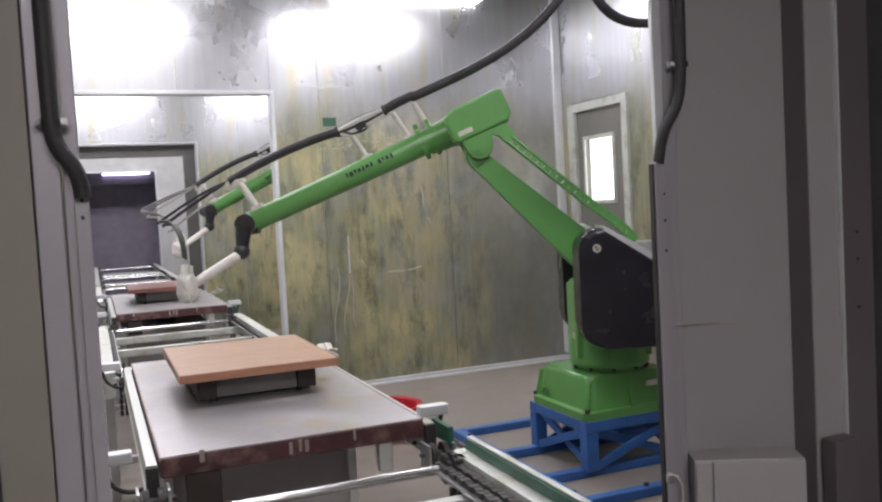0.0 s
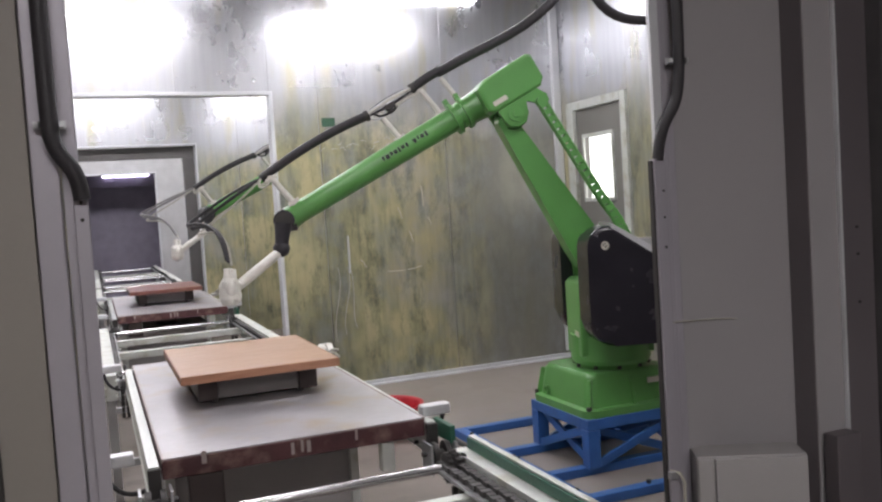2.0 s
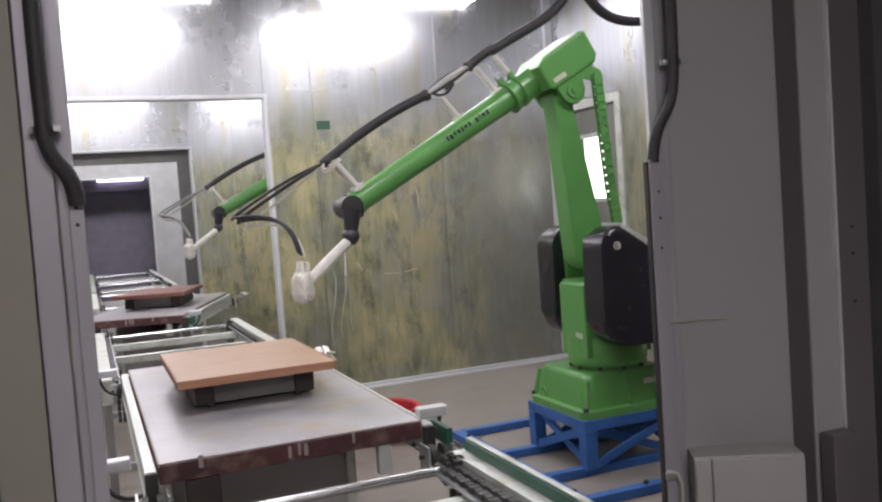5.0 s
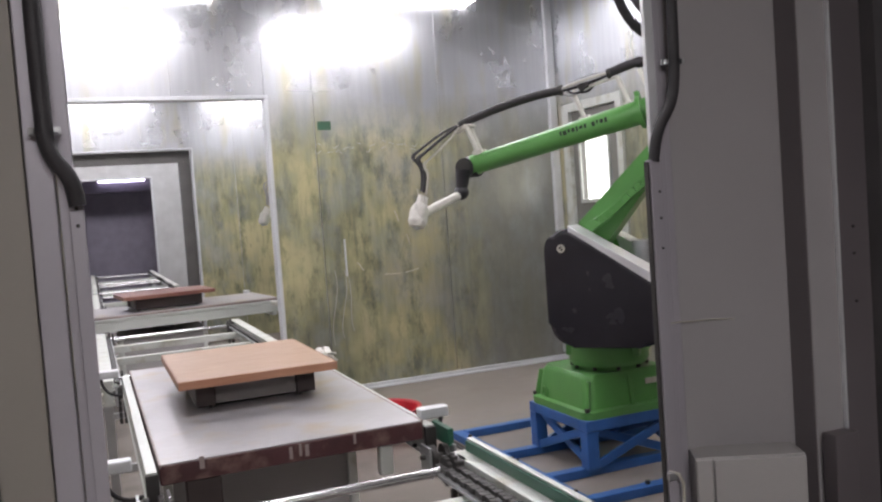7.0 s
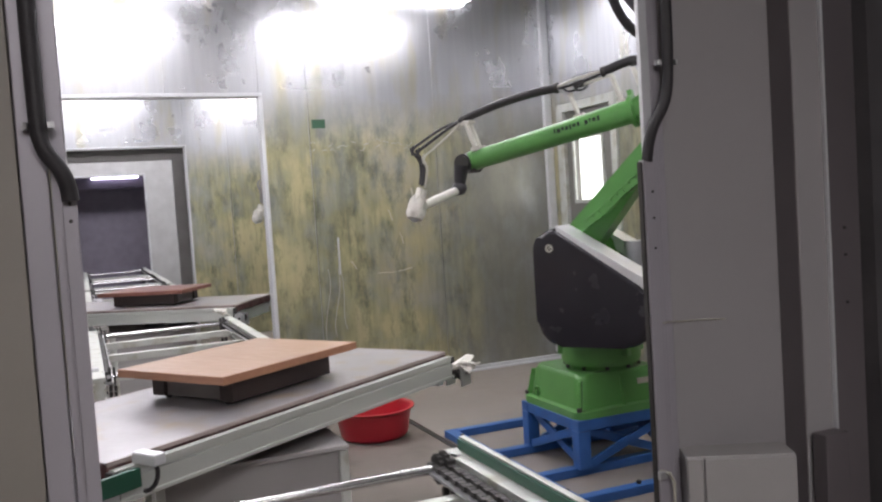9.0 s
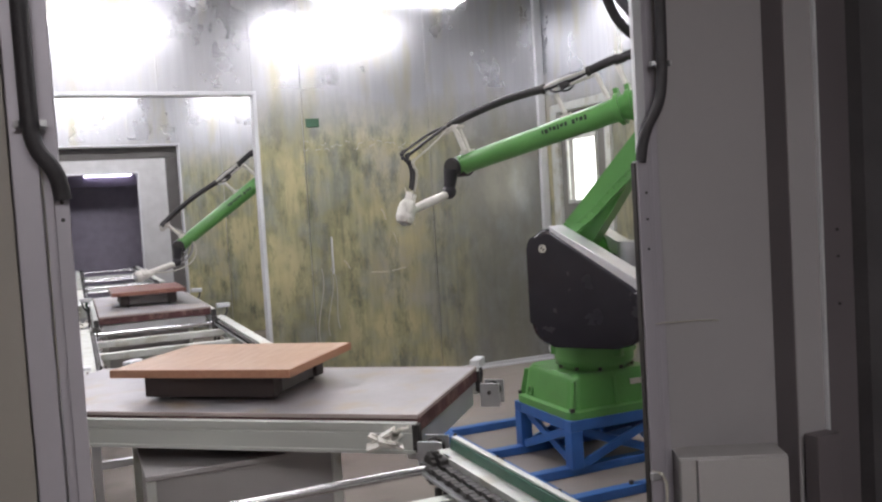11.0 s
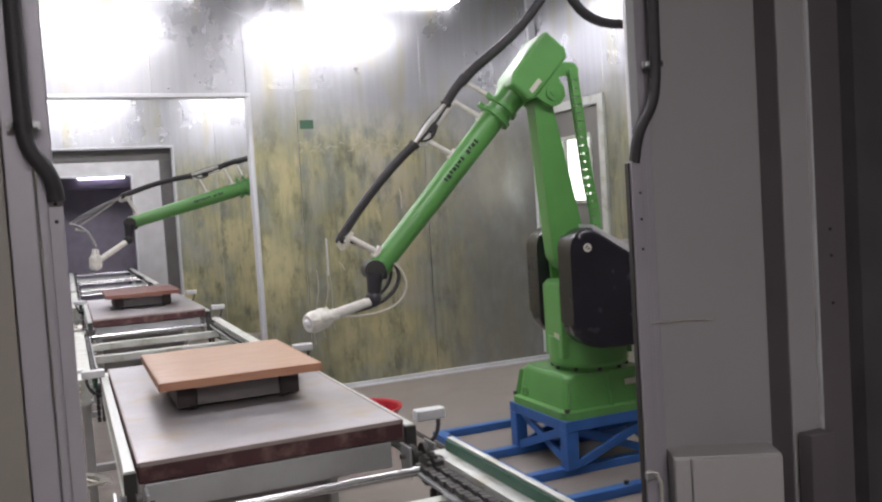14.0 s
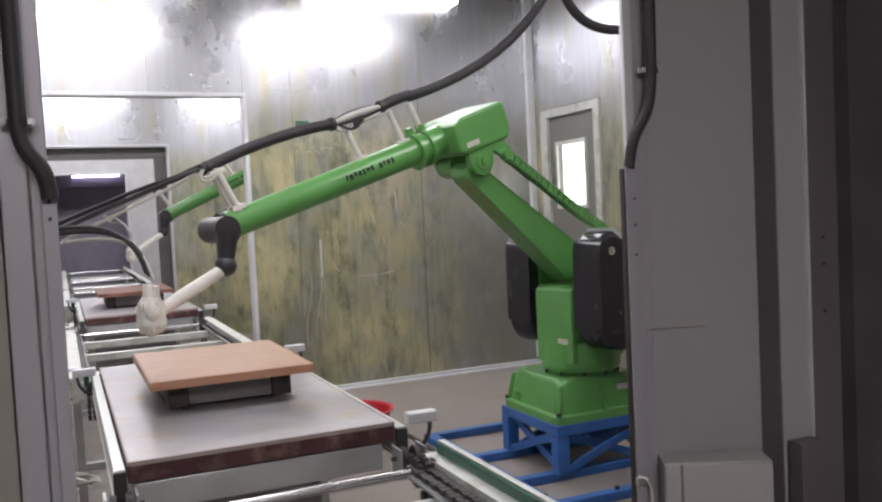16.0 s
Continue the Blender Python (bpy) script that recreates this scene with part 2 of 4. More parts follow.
def thing(name, at, label, category, group="", kind=""):
    ob = new(name)
    ob.empty_display_size = 0.1
    ob.matrix_basis = at
    return tagged(ob, label, category, group, kind)


def solid(name, bm, material, label, category, at=None, group="", kind=""):
    ob = new(name, smooth_mesh(name, bm, material))
    if at is not None:
        ob.matrix_basis = at
    return tagged(ob, label, category, group, kind)


def boxed(*boxes, bevel=0.0):
    bm = bmesh.new()
    for b in boxes:
        box(bm, *b, bevel=bevel)
    return bm


# ---- setting ----
WALL_Y, STEP, CEIL_Z = 6.76, 4.24, 3.3
solid("floor", boxed((-3.5, 9.0, -6.0, 19.0, -0.12, 0.0)), FLOOR_DARK, "stained dark grey-brown floor of the spray booths", "floor", kind="structure")
solid("floor_sheet", boxed((1.98, 3.93, 2.3, 6.70, 0.0, 0.012)), FLOOR_PALE, "dusty pale floor sheet under the robot stand", "floor", kind="structure")
solid("ceiling", boxed((-3.5, 9.0, -6.0, 19.0, CEIL_Z + 0.004, CEIL_Z + 0.12)), CEIL, "plain grey metal ceiling over booths and hall", "ceiling", kind="structure")


def sheet_wall(name, y, x0, x1, hole, label, first=0.665, pitch=1.086, left=-1.3):
    """A wall across the conveyor at y: a core with an opening down to the floor, faced with metal sheets."""
    hx0, hx1, hz = hole
    wall = solid(name, boxed((x0, hx0, y + 0.012, y + 0.07, 0, CEIL_Z), (hx1, x1, y + 0.012, y + 0.07, 0, CEIL_Z), (hx0, hx1, y + 0.012, y + 0.07, hz, CEIL_Z)),
                 ALU, label, "wall", kind="structure")
    edges = [first + pitch * i for i in range(-2, 8)]
    cuts = sorted({x0, x1, hx0, hx1, *[e for e in edges if x0 + 0.05 < e < x1 - 0.05]})
    for a, b in zip(cuts, cuts[1:]):
        if b - a < 0.02:
            continue
        z0 = hz if a >= hx0 - 1e-6 and b <= hx1 + 1e-6 else 0.0
        bm = boxed((a + 0.003, b - 0.003, y, y + 0.012, z0, CEIL_Z), bevel=0.0015)
        part("sheet", bm, STEEL_WALL, wall)
    return wall


def frame_trim(name, y, hx0, hx1, hz, w, material, label, depth=0.03):
    t = thing(name, pose(0, 0, 0), label, "door frame", kind="structure")
    part("head", boxed((hx0 - w, hx1 + w, y - depth, y + 0.085, hz, hz + w), bevel=0.003), material, t)
    part("jamb", boxed((hx0 - w, hx0, y - depth, y + 0.085, 0, hz - 0.001), bevel=0.003), material, t)
    part("jamb", boxed((hx1, hx1 + w, y - depth, y + 0.085, 0, hz - 0.001), bevel=0.003), material, t)
    return t


XR = 3.97
sheet_wall("wall_north", WALL_Y, -1.3, XR, (-0.11, 1.365, 2.395), "galvanised sheet wall streaked with olive and ochre overspray")
frame_trim("doorway_trim", WALL_Y, -0.105, 1.36, 2.39, 0.03, WHITE_TRIM, "slim white trim round the conveyor opening")
Y2 = 11.0
sheet_wall("wall_second", Y2, -1.3, XR, (-0.45, 1.265, 2.385), "second galvanised wall with dried overspray", first=0.7)
frame_trim("portal_trim", Y2, -0.445, 1.262, 2.382, 0.022, WHITE_TRIM, "thin white trim of the second opening")
frame_trim("portal_frame", Y2 + 0.09, -0.31, 1.12, 2.24, 0.138, FRAME_DARK, "dark steel frame inside the second opening", depth=0.0)
Y3 = 15.2
solid("wall_third", boxed((-1.3, -0.17, Y3, Y3 + 0.06, 0, CEIL_Z), (1.06, XR, Y3, Y3 + 0.06, 0, CEIL_Z), (-0.17, 1.06, Y3, Y3 + 0.06, 2.29, CEIL_Z)), CEIL,
      "pale grey wall at the conveyor's far end", "wall", kind="structure")
frame_trim("far_trim", Y3, -0.165, 1.055, 2.285, 0.03, WHITE_TRIM, "white trim of the far opening")
solid("curtain_wall", boxed((-0.6, 1.6, 16.3, 16.36, 0, CEIL_Z)), SCREEN, "dark mauve-grey curtain closing the line", "curtain", kind="structure")
solid("wall_west", boxed((-1.36, -1.30, 2.06, 19.0, 0, CEIL_Z)), CEIL, "plain metal side wall of the booths", "wall", kind="structure")
bm = boxed((XR + 0.004, XR + 0.064, 1.8, 5.79, 0, CEIL_Z), (XR + 0.004, XR + 0.064, 6.585, Y2, 0, CEIL_Z), (XR + 0.004, XR + 0.064, 5.79, 6.585, 2.20, CEIL_Z), (XR + 0.004, XR + 0.064, Y2, 19, 0, CEIL_Z))
east = solid("wall_east", bm, ALU, "galvanised side wall with overspray beside the door", "wall", kind="structure")
for a, b, z0 in ((2.2, 3.3, 0), (3.303, 4.4, 0), (4.403, 5.72, 0), (5.723, 6.65, 2.27), (6.653, 6.75, 0), (6.85, 8.0, 0), (8.003, 9.4, 0), (9.403, 10.98, 0)):
    part("sheet", boxed((XR - 0.008, XR + 0.004, a, b, z0, CEIL_Z), bevel=0.0015), STEEL_SIDE, east)
solid("corner_post", boxed((XR - 0.085, XR - 0.01, WALL_Y - 0.045, WALL_Y - 0.002, 0.07, CEIL_Z), bevel=0.006), WHITE_TRIM, "white folded corner post of the booth", "corner trim", kind="structure")

solid("floor_joint", boxed((1.955, 1.979, 2.3, 6.70, 0.0, 0.005)), DARK_STEEL, "dark joint along the floor sheet's edge", "floor joint", kind="structure")

# side door with its small window
d = thing("door_1", pose(XR, 6.19, 0), "grey steel door with a small bright window, shut", "door", kind="structure")
for nm, bs in (("door_frame", [(-0.035, 0.05, -0.477, -0.398, 0, 2.262), (-0.035, 0.05, 0.313, 0.39, 0, 2.262), (-0.035, 0.05, -0.398, 0.313, 2.19, 2.262), (-0.02, 0.05, 0.391, 0.445, 0, 2.262)]),):
    for b in bs:
        part(nm, boxed(b, bevel=0.006), ALU_PALE, d)
wy0, wy1, wz0, wz1 = -0.225, 0.185, 1.43, 1.945
part("leaf", boxed((0.0, 0.045, -0.395, wy0, 0.01, 2.186), (0.0, 0.045, wy1, 0.31, 0.01, 2.186), (0.0, 0.045, wy0, wy1, 0.01, wz0), (0.0, 0.045, wy0, wy1, wz1, 2.186)), DOOR_GREY, d)
part("window_bead", boxed((-0.012, 0.0, wy0 - 0.03, wy0, wz0 - 0.03, wz1 + 0.03), (-0.012, 0.0, wy1, wy1 + 0.03, wz0 - 0.03, wz1 + 0.03),
                          (-0.012, 0.0, wy0, wy1, wz0 - 0.03, wz0), (-0.012, 0.0, wy0, wy1, wz1, wz1 + 0.03)), ALU_PALE, d)
solid("window_backdrop", boxed((XR + 0.12, XR + 0.13, 5.6, 6.8, 1.0, 2.3)), DAY, "bright daylit space behind the door window", "backdrop", kind="structure")
solid("baseboard", boxed((1.40, XR - 0.01, WALL_Y - 0.05, WALL_Y - 0.003, 0.0, 0.022), (1.40, XR - 0.01, WALL_Y - 0.025, WALL_Y - 0.003, 0.022, 0.05), bevel=0.003), WHITE_TRIM,
      "white folded metal skirting along the wall foot", "baseboard", kind="structure")

# near partition through which the camera looks
JY = 1.90
solid("wall_south", boxed((-4.0, -0.26, JY, JY + 0.10, 0, CEIL_Z)), PANEL_WARM, "warm grey painted partition panel beside the opening", "wall", kind="structure")
solid("wall_south_right", boxed((1.476, 1.868, JY + 0.03, JY + 0.05, 0, CEIL_Z), (1.56, 1.868, JY + 0.051, JY + 0.14, 0, CEIL_Z)), PANEL_GREY, "pale grey partition panel beside the opening", "wall", kind="structure")
solid("wall_return", boxed((1.873, 1.975, 1.849, JY + 0.14, 0, CEIL_Z), bevel=0.003), PANEL_GREY, "grey return panels at the partition's corner", "wall", kind="structure")
# added thin sheet: the return's shaded side face, put into the colour
solid("panel_side_shade", boxed((1.8685, 1.8725, 1.852, JY + 0.029, 0, CEIL_Z)), DARK_AND_SHADE, "thin sheet coloured dark as shade on the corner panel's side", "trim", kind="structure")
# these two panels carry the gap's darkness in their colour
solid("wall_hall_side", boxed((2.3, 2.38, -6.0, 1.60, 0, CEIL_Z)), GAP_SHADE, "hall panel coloured dark as the unlit gap beside the corner", "wall", kind="structure")
solid("wall_hall_east", boxed((2.108, XR + 0.06, 1.80, 1.86, 0, CEIL_Z)), GAP_SHADE, "partition back coloured dark as the unlit gap", "wall", kind="structure")
solid("wall_hall_west", boxed((-3.5, -3.4, -6.0, JY, 0, CEIL_Z)), PANEL_WARM, "plain grey hall wall", "wall", kind="structure")
solid("wall_hall_south", boxed((-3.5, 2.38, -6.0, -5.9, 0, CEIL_Z)), PANEL_WARM, "plain grey hall end wall", "wall", kind="structure")
solid("lintel", boxed((-0.26, 1.44, JY, JY + 0.10, 2.75, CEIL_Z)), PANEL_GREY, "grey panel over the opening", "wall", kind="structure")
j = thing("jamb_1", pose(0, JY, 0), "mauve-grey aluminium door jamb with stepped profile", "door jamb", kind="structure")
part("profile", boxed((-0.26, -0.102, -0.012, 0.09, 0, 2.75), bevel=0.003), PANEL_WARM, j)
part("profile", boxed((-0.099, -0.048, -0.02, 0.09, 0, 2.75), bevel=0.004), PROFILE, j)
part("profile", boxed((-0.045, -0.012, -0.012, 0.09, 0, 2.75), bevel=0.003), PROFILE, j)
part("cable_cover", boxed((-0.027, 0.001, -0.034, -0.0125, 0, 1.525), bevel=0.002), PROFILE, j, "cable cover with two screws")
for z in (1.50, 1.465):
    bm = bmesh.new()
    rod(bm, (-0.013, -0.037, z), (-0.013, -0.033, z), 0.004)
    part("screw", bm, DARK_STEEL, j)
j = thing("jamb_2", pose(1.39, JY, 0), "pale aluminium door jamb with a dark seal", "door jamb", kind="structure")
part("profile", boxed((0.018, 0.045, 0.011, 0.027, 0, 2.75), bevel=0.002), WHITE_TRIM, j)
part("profile", boxed((0.046, 0.062, 0.013, 0.049, 0, 2.75), bevel=0.002), PROFILE, j)
part("profile", boxed((0.064, 0.085, 0.017, 0.049, 0, 2.75), bevel=0.002), PROFILE, j)
part("cable_cover", boxed((-0.006, 0.030, -0.012, 0.0105, 0, 1.535), bevel=0.002), PROFILE, j, "cable cover with small screws")
part("seal", boxed((-0.011, -0.0065, -0.006, 0.010, 0, 1.53)), DARK_STEEL, j, "black rubber seal")
for z in (1.45, 1.38, 1.30):
    bm = bmesh.new()
    rod(bm, (0.018, -0.015, z), (0.018, -0.011, z), 0.0035)
    part("screw", bm, DARK_STEEL, j)
bm = bmesh.new()
pipe(bm, [(-0.004, -0.01, 0.70), (0.014, -0.03, 0.695), (0.024, -0.034, 0.67), (0.026, -0.03, 0.60), (0.012, -0.012, 0.56)], 0.0045, 8)
part("catch_wire", bm, CABLE, j, "bent wire catch")
part("catch", boxed((-0.014, 0.012, -0.026, -0.0125, 0.68, 0.70), bevel=0.002), ALU, j, "bright door catch")
solid("corner_strip", boxed((1.976, 1.983, 1.838, 1.86, 0, CEIL_Z), bevel=0.001), WHITE_TRIM, "pale folded edge strip on the corner profile", "trim", kind="structure")
# base colour darkened for a face turned away from the hall light
solid("corner_profile", boxed((1.984, 2.104, 1.845, 1.86, 0, CEIL_Z), bevel=0.003), DARK_AND_SHADE, "mauve-grey edge profile at the partition's corner, darkened as if shaded", "trim", kind="structure")
solid("panel_edge_strip", boxed((-0.30, -0.198, JY - 0.03, JY - 0.013, 0, CEIL_Z), bevel=0.002), DARK_STEEL, "dark folded edge of the outer panel", "trim", kind="structure")
for z in (1.311, 1.233, 1.094):
    bm = bmesh.new()
    rod(bm, (2.041, 1.841, z), (2.041, 1.8455, z), 0.0045, 10)
    solid("panel_screw", bm, DARK_STEEL, "small dark screw in the corner profile", "screw", group="profile screws")
c = thing("control_box", pose(1.600, 1.835, 0, 0, 0, -27), "low grey sheet-steel cabinet beside the door", "cabinet")
part("body", boxed((-0.145, 0.142, -0.052, 0.060, 0.0, 0.735), bevel=0.004), CABINET, c)
part("door_panel", boxed((-0.098, 0.140, -0.064, -0.053, 0.03, 0.731), bevel=0.003), CABINET, c)
part("hinge_strip", boxed((-0.143, -0.102, -0.062, -0.053, 0.03, 0.731), bevel=0.003), CABINET, c)
solid("corner_plinth", boxed((1.875, 1.962, 1.785, 1.836, 0.0, 0.738), bevel=0.004), DARK_AND_SHADE, "low dark box standing in the partition's corner", "box")


t = thing("loose_string", pose(1.437, JY + 0.02, 1.09), "thin pale string stretched along the partition panel", "string")
bm = bmesh.new()
pipe(bm, [(-0.045, -0.012, -0.004), (0.0, -0.014, 0.004), (0.03, -0.010, 0.004), (0.06, 0.0, 0.0), (0.15, 0.004, -0.004), (0.225, 0.005, -0.012)], 0.0018, 6)
part("strand", bm, CABLE, t)


def hose_clip(at, ob):
    bm = bmesh.new()
    for k in range(12):
        a0, a1 = math.pi * k / 12, math.pi * (k + 1) / 12
        box(bm, -0.004, 0.004, -0.008, 0.008, -0.006, 0.006, m=at @ Matrix.Rotation(a0, 4, "Z") @ Matrix.Translation((0.022, 0, 0)))
    box(bm, -0.030, 0.030, 0.012, 0.018, -0.008, 0.008, bevel=0.001, m=at)
    part("clip", bm, ALU, ob, "bright hose clip with two screws")


h = thing("conduit_1", pose(0, JY - 0.035, 0), "black ribbed conduit clipped to the door jamb", "conduit", "jamb conduits")
pts = bezier((-0.058, -0.015, 2.75), (-0.056, -0.015, 2.3), (-0.062, -0.015, 1.85), (-0.058, -0.015, 1.655), 8)[:-1] + bezier((-0.058, -0.015, 1.655), (-0.056, -0.015, 1.57), (-0.014, -0.014, 1.60), (-0.010, -0.006, 1.505), 10)
bm = bmesh.new()
pipe(bm, pts, 0.0165, 12)
part("sleeve", bm, RUBBER, h)
hose_clip(pose(-0.058, -0.015, 1.655), h)
h = thing("conduit_2", pose(1.39, JY - 0.035, 0), "black ribbed conduit clipped to the door jamb", "conduit", "jamb conduits")
pts = bezier((0.086, 0.012, 2.75), (0.086, 0.012, 2.3), (0.084, 0.012, 1.9), (0.080, 0.012, 1.79), 8)[:-1] + bezier((0.080, 0.012, 1.79), (0.076, 0.012, 1.62), (0.020, 0.020, 1.68), (0.012, 0.032, 1.53), 10)
bm = bmesh.new()
pipe(bm, pts, 0.015, 12)
part("sleeve", bm, RUBBER, h)
hose_clip(pose(0.080, 0.012, 1.79), h)


# ---- lamps ----
def ceiling_lamp(x0, x1, y0, y1, z, material=LAMP_M):
    t = thing("ceiling_light", pose((x0 + x1) / 2, (y0 + y1) / 2, z), "lit fluorescent ceiling light with a white diffuser", "ceiling light", "ceiling lights")
    a, b = (x1 - x0) / 2, (y1 - y0) / 2
    part("housing", boxed((-a - 0.03, a + 0.03, -b - 0.03, b + 0.03, 0.02, 0.10), bevel=0.004), WHITE_TRIM, t)
    part("diffuser", boxed((-a, a, -b, b, -0.012, 0.018)), material, t)


for y in (5.2, 5.2 + STEP):
    ceiling_lamp(1.75, 3.05, y, y + 0.45, 3.19)
    ceiling_lamp(-0.9, 0.85, y, y + 0.45, 3.19)
    ceiling_lamp(1.95, 3.2, y - 2.8, y - 2.4, 3.19)
    ceiling_lamp(-0.2, 1.05, y - 2.8, y - 2.4, 3.19)
ceiling_lamp(-0.9, 2.1, 13.2, 13.7, 3.19)
ceiling_lamp(-1.2, 1.2, -2.4, -1.6, 3.19, HALL_M)
t = thing("tube_light", pose(0.62, 16.1, 2.33), "violet-white tube light over the curtain", "tube light")
part("housing", boxed((-0.42, 0.42, 0.03, 0.10, 0.0, 0.09), bevel=0.004), DARK_STEEL, t)
bm = bmesh.new()
rod(bm, (-0.36, 0, 0), (0.40, 0, 0), 0.03)
part("tube", bm, TUBE_M, t)
solid("curtain_beam", boxed((-0.6, 1.6, 16.12, 16.26, 2.12, 2.30), bevel=0.004), SCREEN, "dark beam that carries the curtain", "beam", kind="structure")


# ---- conveyor ----
ZR = 0.715          # top of the side rails
XL, XRR = 0.03, 0.985


def rail_mesh(length, w=0.062, hgt=0.125):
    """A grooved aluminium extrusion along y, from 0 to length, its top at 0."""
    bm = bmesh.new()
    a, g = w / 2, 0.010
    right = [(a, 0), (a, -0.020), (a - g, -0.022), (a - g, -0.030), (a, -0.032), (a, -0.052), (a - g, -0.054), (a - g, -0.066), (a, -0.068), (a, -0.096), (a - g, -0.098), (a - g, -0.106), (a, -0.108), (a, -hgt)]
    extrude_outline(bm, right + [(-x, z) for x, z in right[::-1]], 0, length)
    return bm


def table_rail_mesh(length, w=0.030, hgt=0.098):
    """A shallow rail along y with one groove under its lip."""
    bm = bmesh.new()
    a, g = w / 2, 0.006
    right = [(a, 0), (a, -0.022), (a - g, -0.024), (a - g, -0.031), (a, -0.033), (a, -0.086), (a + 0.004, -0.087), (a + 0.004, -hgt)]
    extrude_outline(bm, right + [(-x, z) for x, z in right[::-1]], 0, length)
    return bm


def chain_mesh(length, pitch=0.03):
    bm = bmesh.new()
    for i in range(int(length / pitch)):
        y = i * pitch
        w = 0.014 if i % 2 else 0.010
        box(bm, -w, w, y + 0.002, y + 0.027, 0, 0.016)
    return bm


def sprocket_mesh(r, w, teeth=14):
    bm = bmesh.new()
    pts = []
    for k in range(teeth * 2):
        a, rr = math.pi * k / teeth, r if k % 2 else r * 0.84
        pts += [(rr * math.cos(a - 0.06), rr * math.sin(a - 0.06)), (rr * math.cos(a + 0.06), rr * math.sin(a + 0.06))]
    f = [bm.verts.new((-w, x, z)) for x, z in pts]
    g = [bm.verts.new((w, x, z)) for x, z in pts]
    bm.faces.new(f), bm.faces.new(g[::-1])
    for i in range(len(pts)):
        bm.faces.new((f[i], g[i], g[(i + 1) % len(pts)], f[(i + 1) % len(pts)]))
    return bm


def conveyor_section(y0, y1, shafts, bars, legs, guide=True):
    t = thing("conveyor_section", pose(0, y0, 0), "aluminium chain conveyor section with shafts and green guide strips", "conveyor", "conveyor sections")
    n = y1 - y0
    for x, sgn in ((XL, -1), (XRR, 1)):
        r = part("side_rail", rail_mesh(n), ALU_PALE, t, at=pose(x, 0, ZR))
        part("chain", chain_mesh(n - 0.06), DARK_STEEL, r, "dark roller chain", at=pose(-sgn * 0.048, 0.03, -0.03))
        if guide:
            part("chain", chain_mesh(n - 0.06), DARK_STEEL, r, "dark roller chain", at=pose(-sgn * 0.086, 0.03, -0.03))
        part("chain_shelf", boxed((-0.022 - (0.038 if guide and sgn > 0 else 0), 0.022 + (0.038 if guide and sgn < 0 else 0), 0.02, n - 0.02, -0.012, -0.003)), ALU, r, at=pose(-sgn * 0.048, 0, -0.03))
        if guide and sgn > 0:
            g = part("guide_strip", boxed((-0.012, 0.012, 0.02, n - 0.02, 0.0, 0.032), bevel=0.002), GUIDE, r, "green plastic guide strip", at=pose(sgn * 0.022, 0, 0.0015))
            part("guide_cap", boxed((-0.006, 0.013, 0.02, n - 0.02, 0.0325, 0.039), bevel=0.002), ALU_PALE, g, "bright cap strip")
    for y in bars:
        part("crossbar", boxed((XL + 0.034, XRR - 0.034, y - y0 - 0.022, y - y0 + 0.022, ZR - 0.10, ZR - 0.055), bevel=0.003), ALU_PALE, t)
    for y in shafts:
        bm = bmesh.new()
        rod(bm, (XL + 0.034, y - y0, ZR - 0.03), (XRR - 0.034, y - y0, ZR - 0.03), 0.0135)
        s = part("drive_shaft", bm, CHROME, t, "bright steel drive shaft")
        for x in (XL + 0.055, XRR - 0.055):
            part("sprocket", sprocket_mesh(0.05, 0.007), DARK_STEEL, s, "dark toothed sprocket", at=pose(x, y - y0, ZR - 0.03))
            part("sprocket", sprocket_mesh(0.045, 0.006), DARK_STEEL, s, "dark toothed sprocket", at=pose(x + (0.022 if x < 0.5 else -0.022), y - y0, ZR - 0.03))
            bm = boxed((-0.018, 0.018, -0.03, 0.03, -0.035, 0.03), bevel=0.006)
            part("bearing_block", bm, DARK_STEEL, s, at=pose(x + (-0.026 if x < 0.5 else 0.026), y - y0, ZR - 0.03))
        for x in (XL + 0.066, XRR - 0.066):
            bm = bmesh.new()
            for i in range(6):
                z = -0.05 - 0.03 * i
                for dx in (-0.012, 0.012):
                    box(bm, dx - 0.008, dx + 0.008, -0.008, 0.008, z - 0.027, z - 0.001)
            hang = part("drive_chain", bm, DARK_STEEL, t, "dark double drive chain", at=pose(x, y - y0 - 0.052, ZR - 0.02))
    for y in legs:
        for x in (XL, XRR):
            part("leg", boxed((x - 0.022, x + 0.022, y - y0 - 0.022, y - y0 + 0.022, 0.0, ZR - 0.126), bevel=0.003), ALU, t)
        part("foot_bar", boxed((XL + 0.023, XRR - 0.023, y - y0 - 0.015, y - y0 + 0.015, 0.18, 0.22), bevel=0.003), ALU, t)
    return t


conveyor_section(0.2, 2.37, [2.30], [2.12, 1.2], [2.05, 0.8])
conveyor_section(4.52, 6.66, [4.72, 6.5], [4.98, 5.7, 6.3], [4.8, 6.2], guide=False)
conveyor_section(8.76, 10.9, [8.96, 10.7], [9.3, 10.2], [9.1, 10.5], guide=False)
conveyor_section(11.2, 13.0, [11.4, 12.8], [11.8, 12.3], [11.5, 12.7], guide=False)
conveyor_section(13.1, 15.9, [13.3, 15.4], [13.8, 14.6], [13.4, 15.3], guide=False)


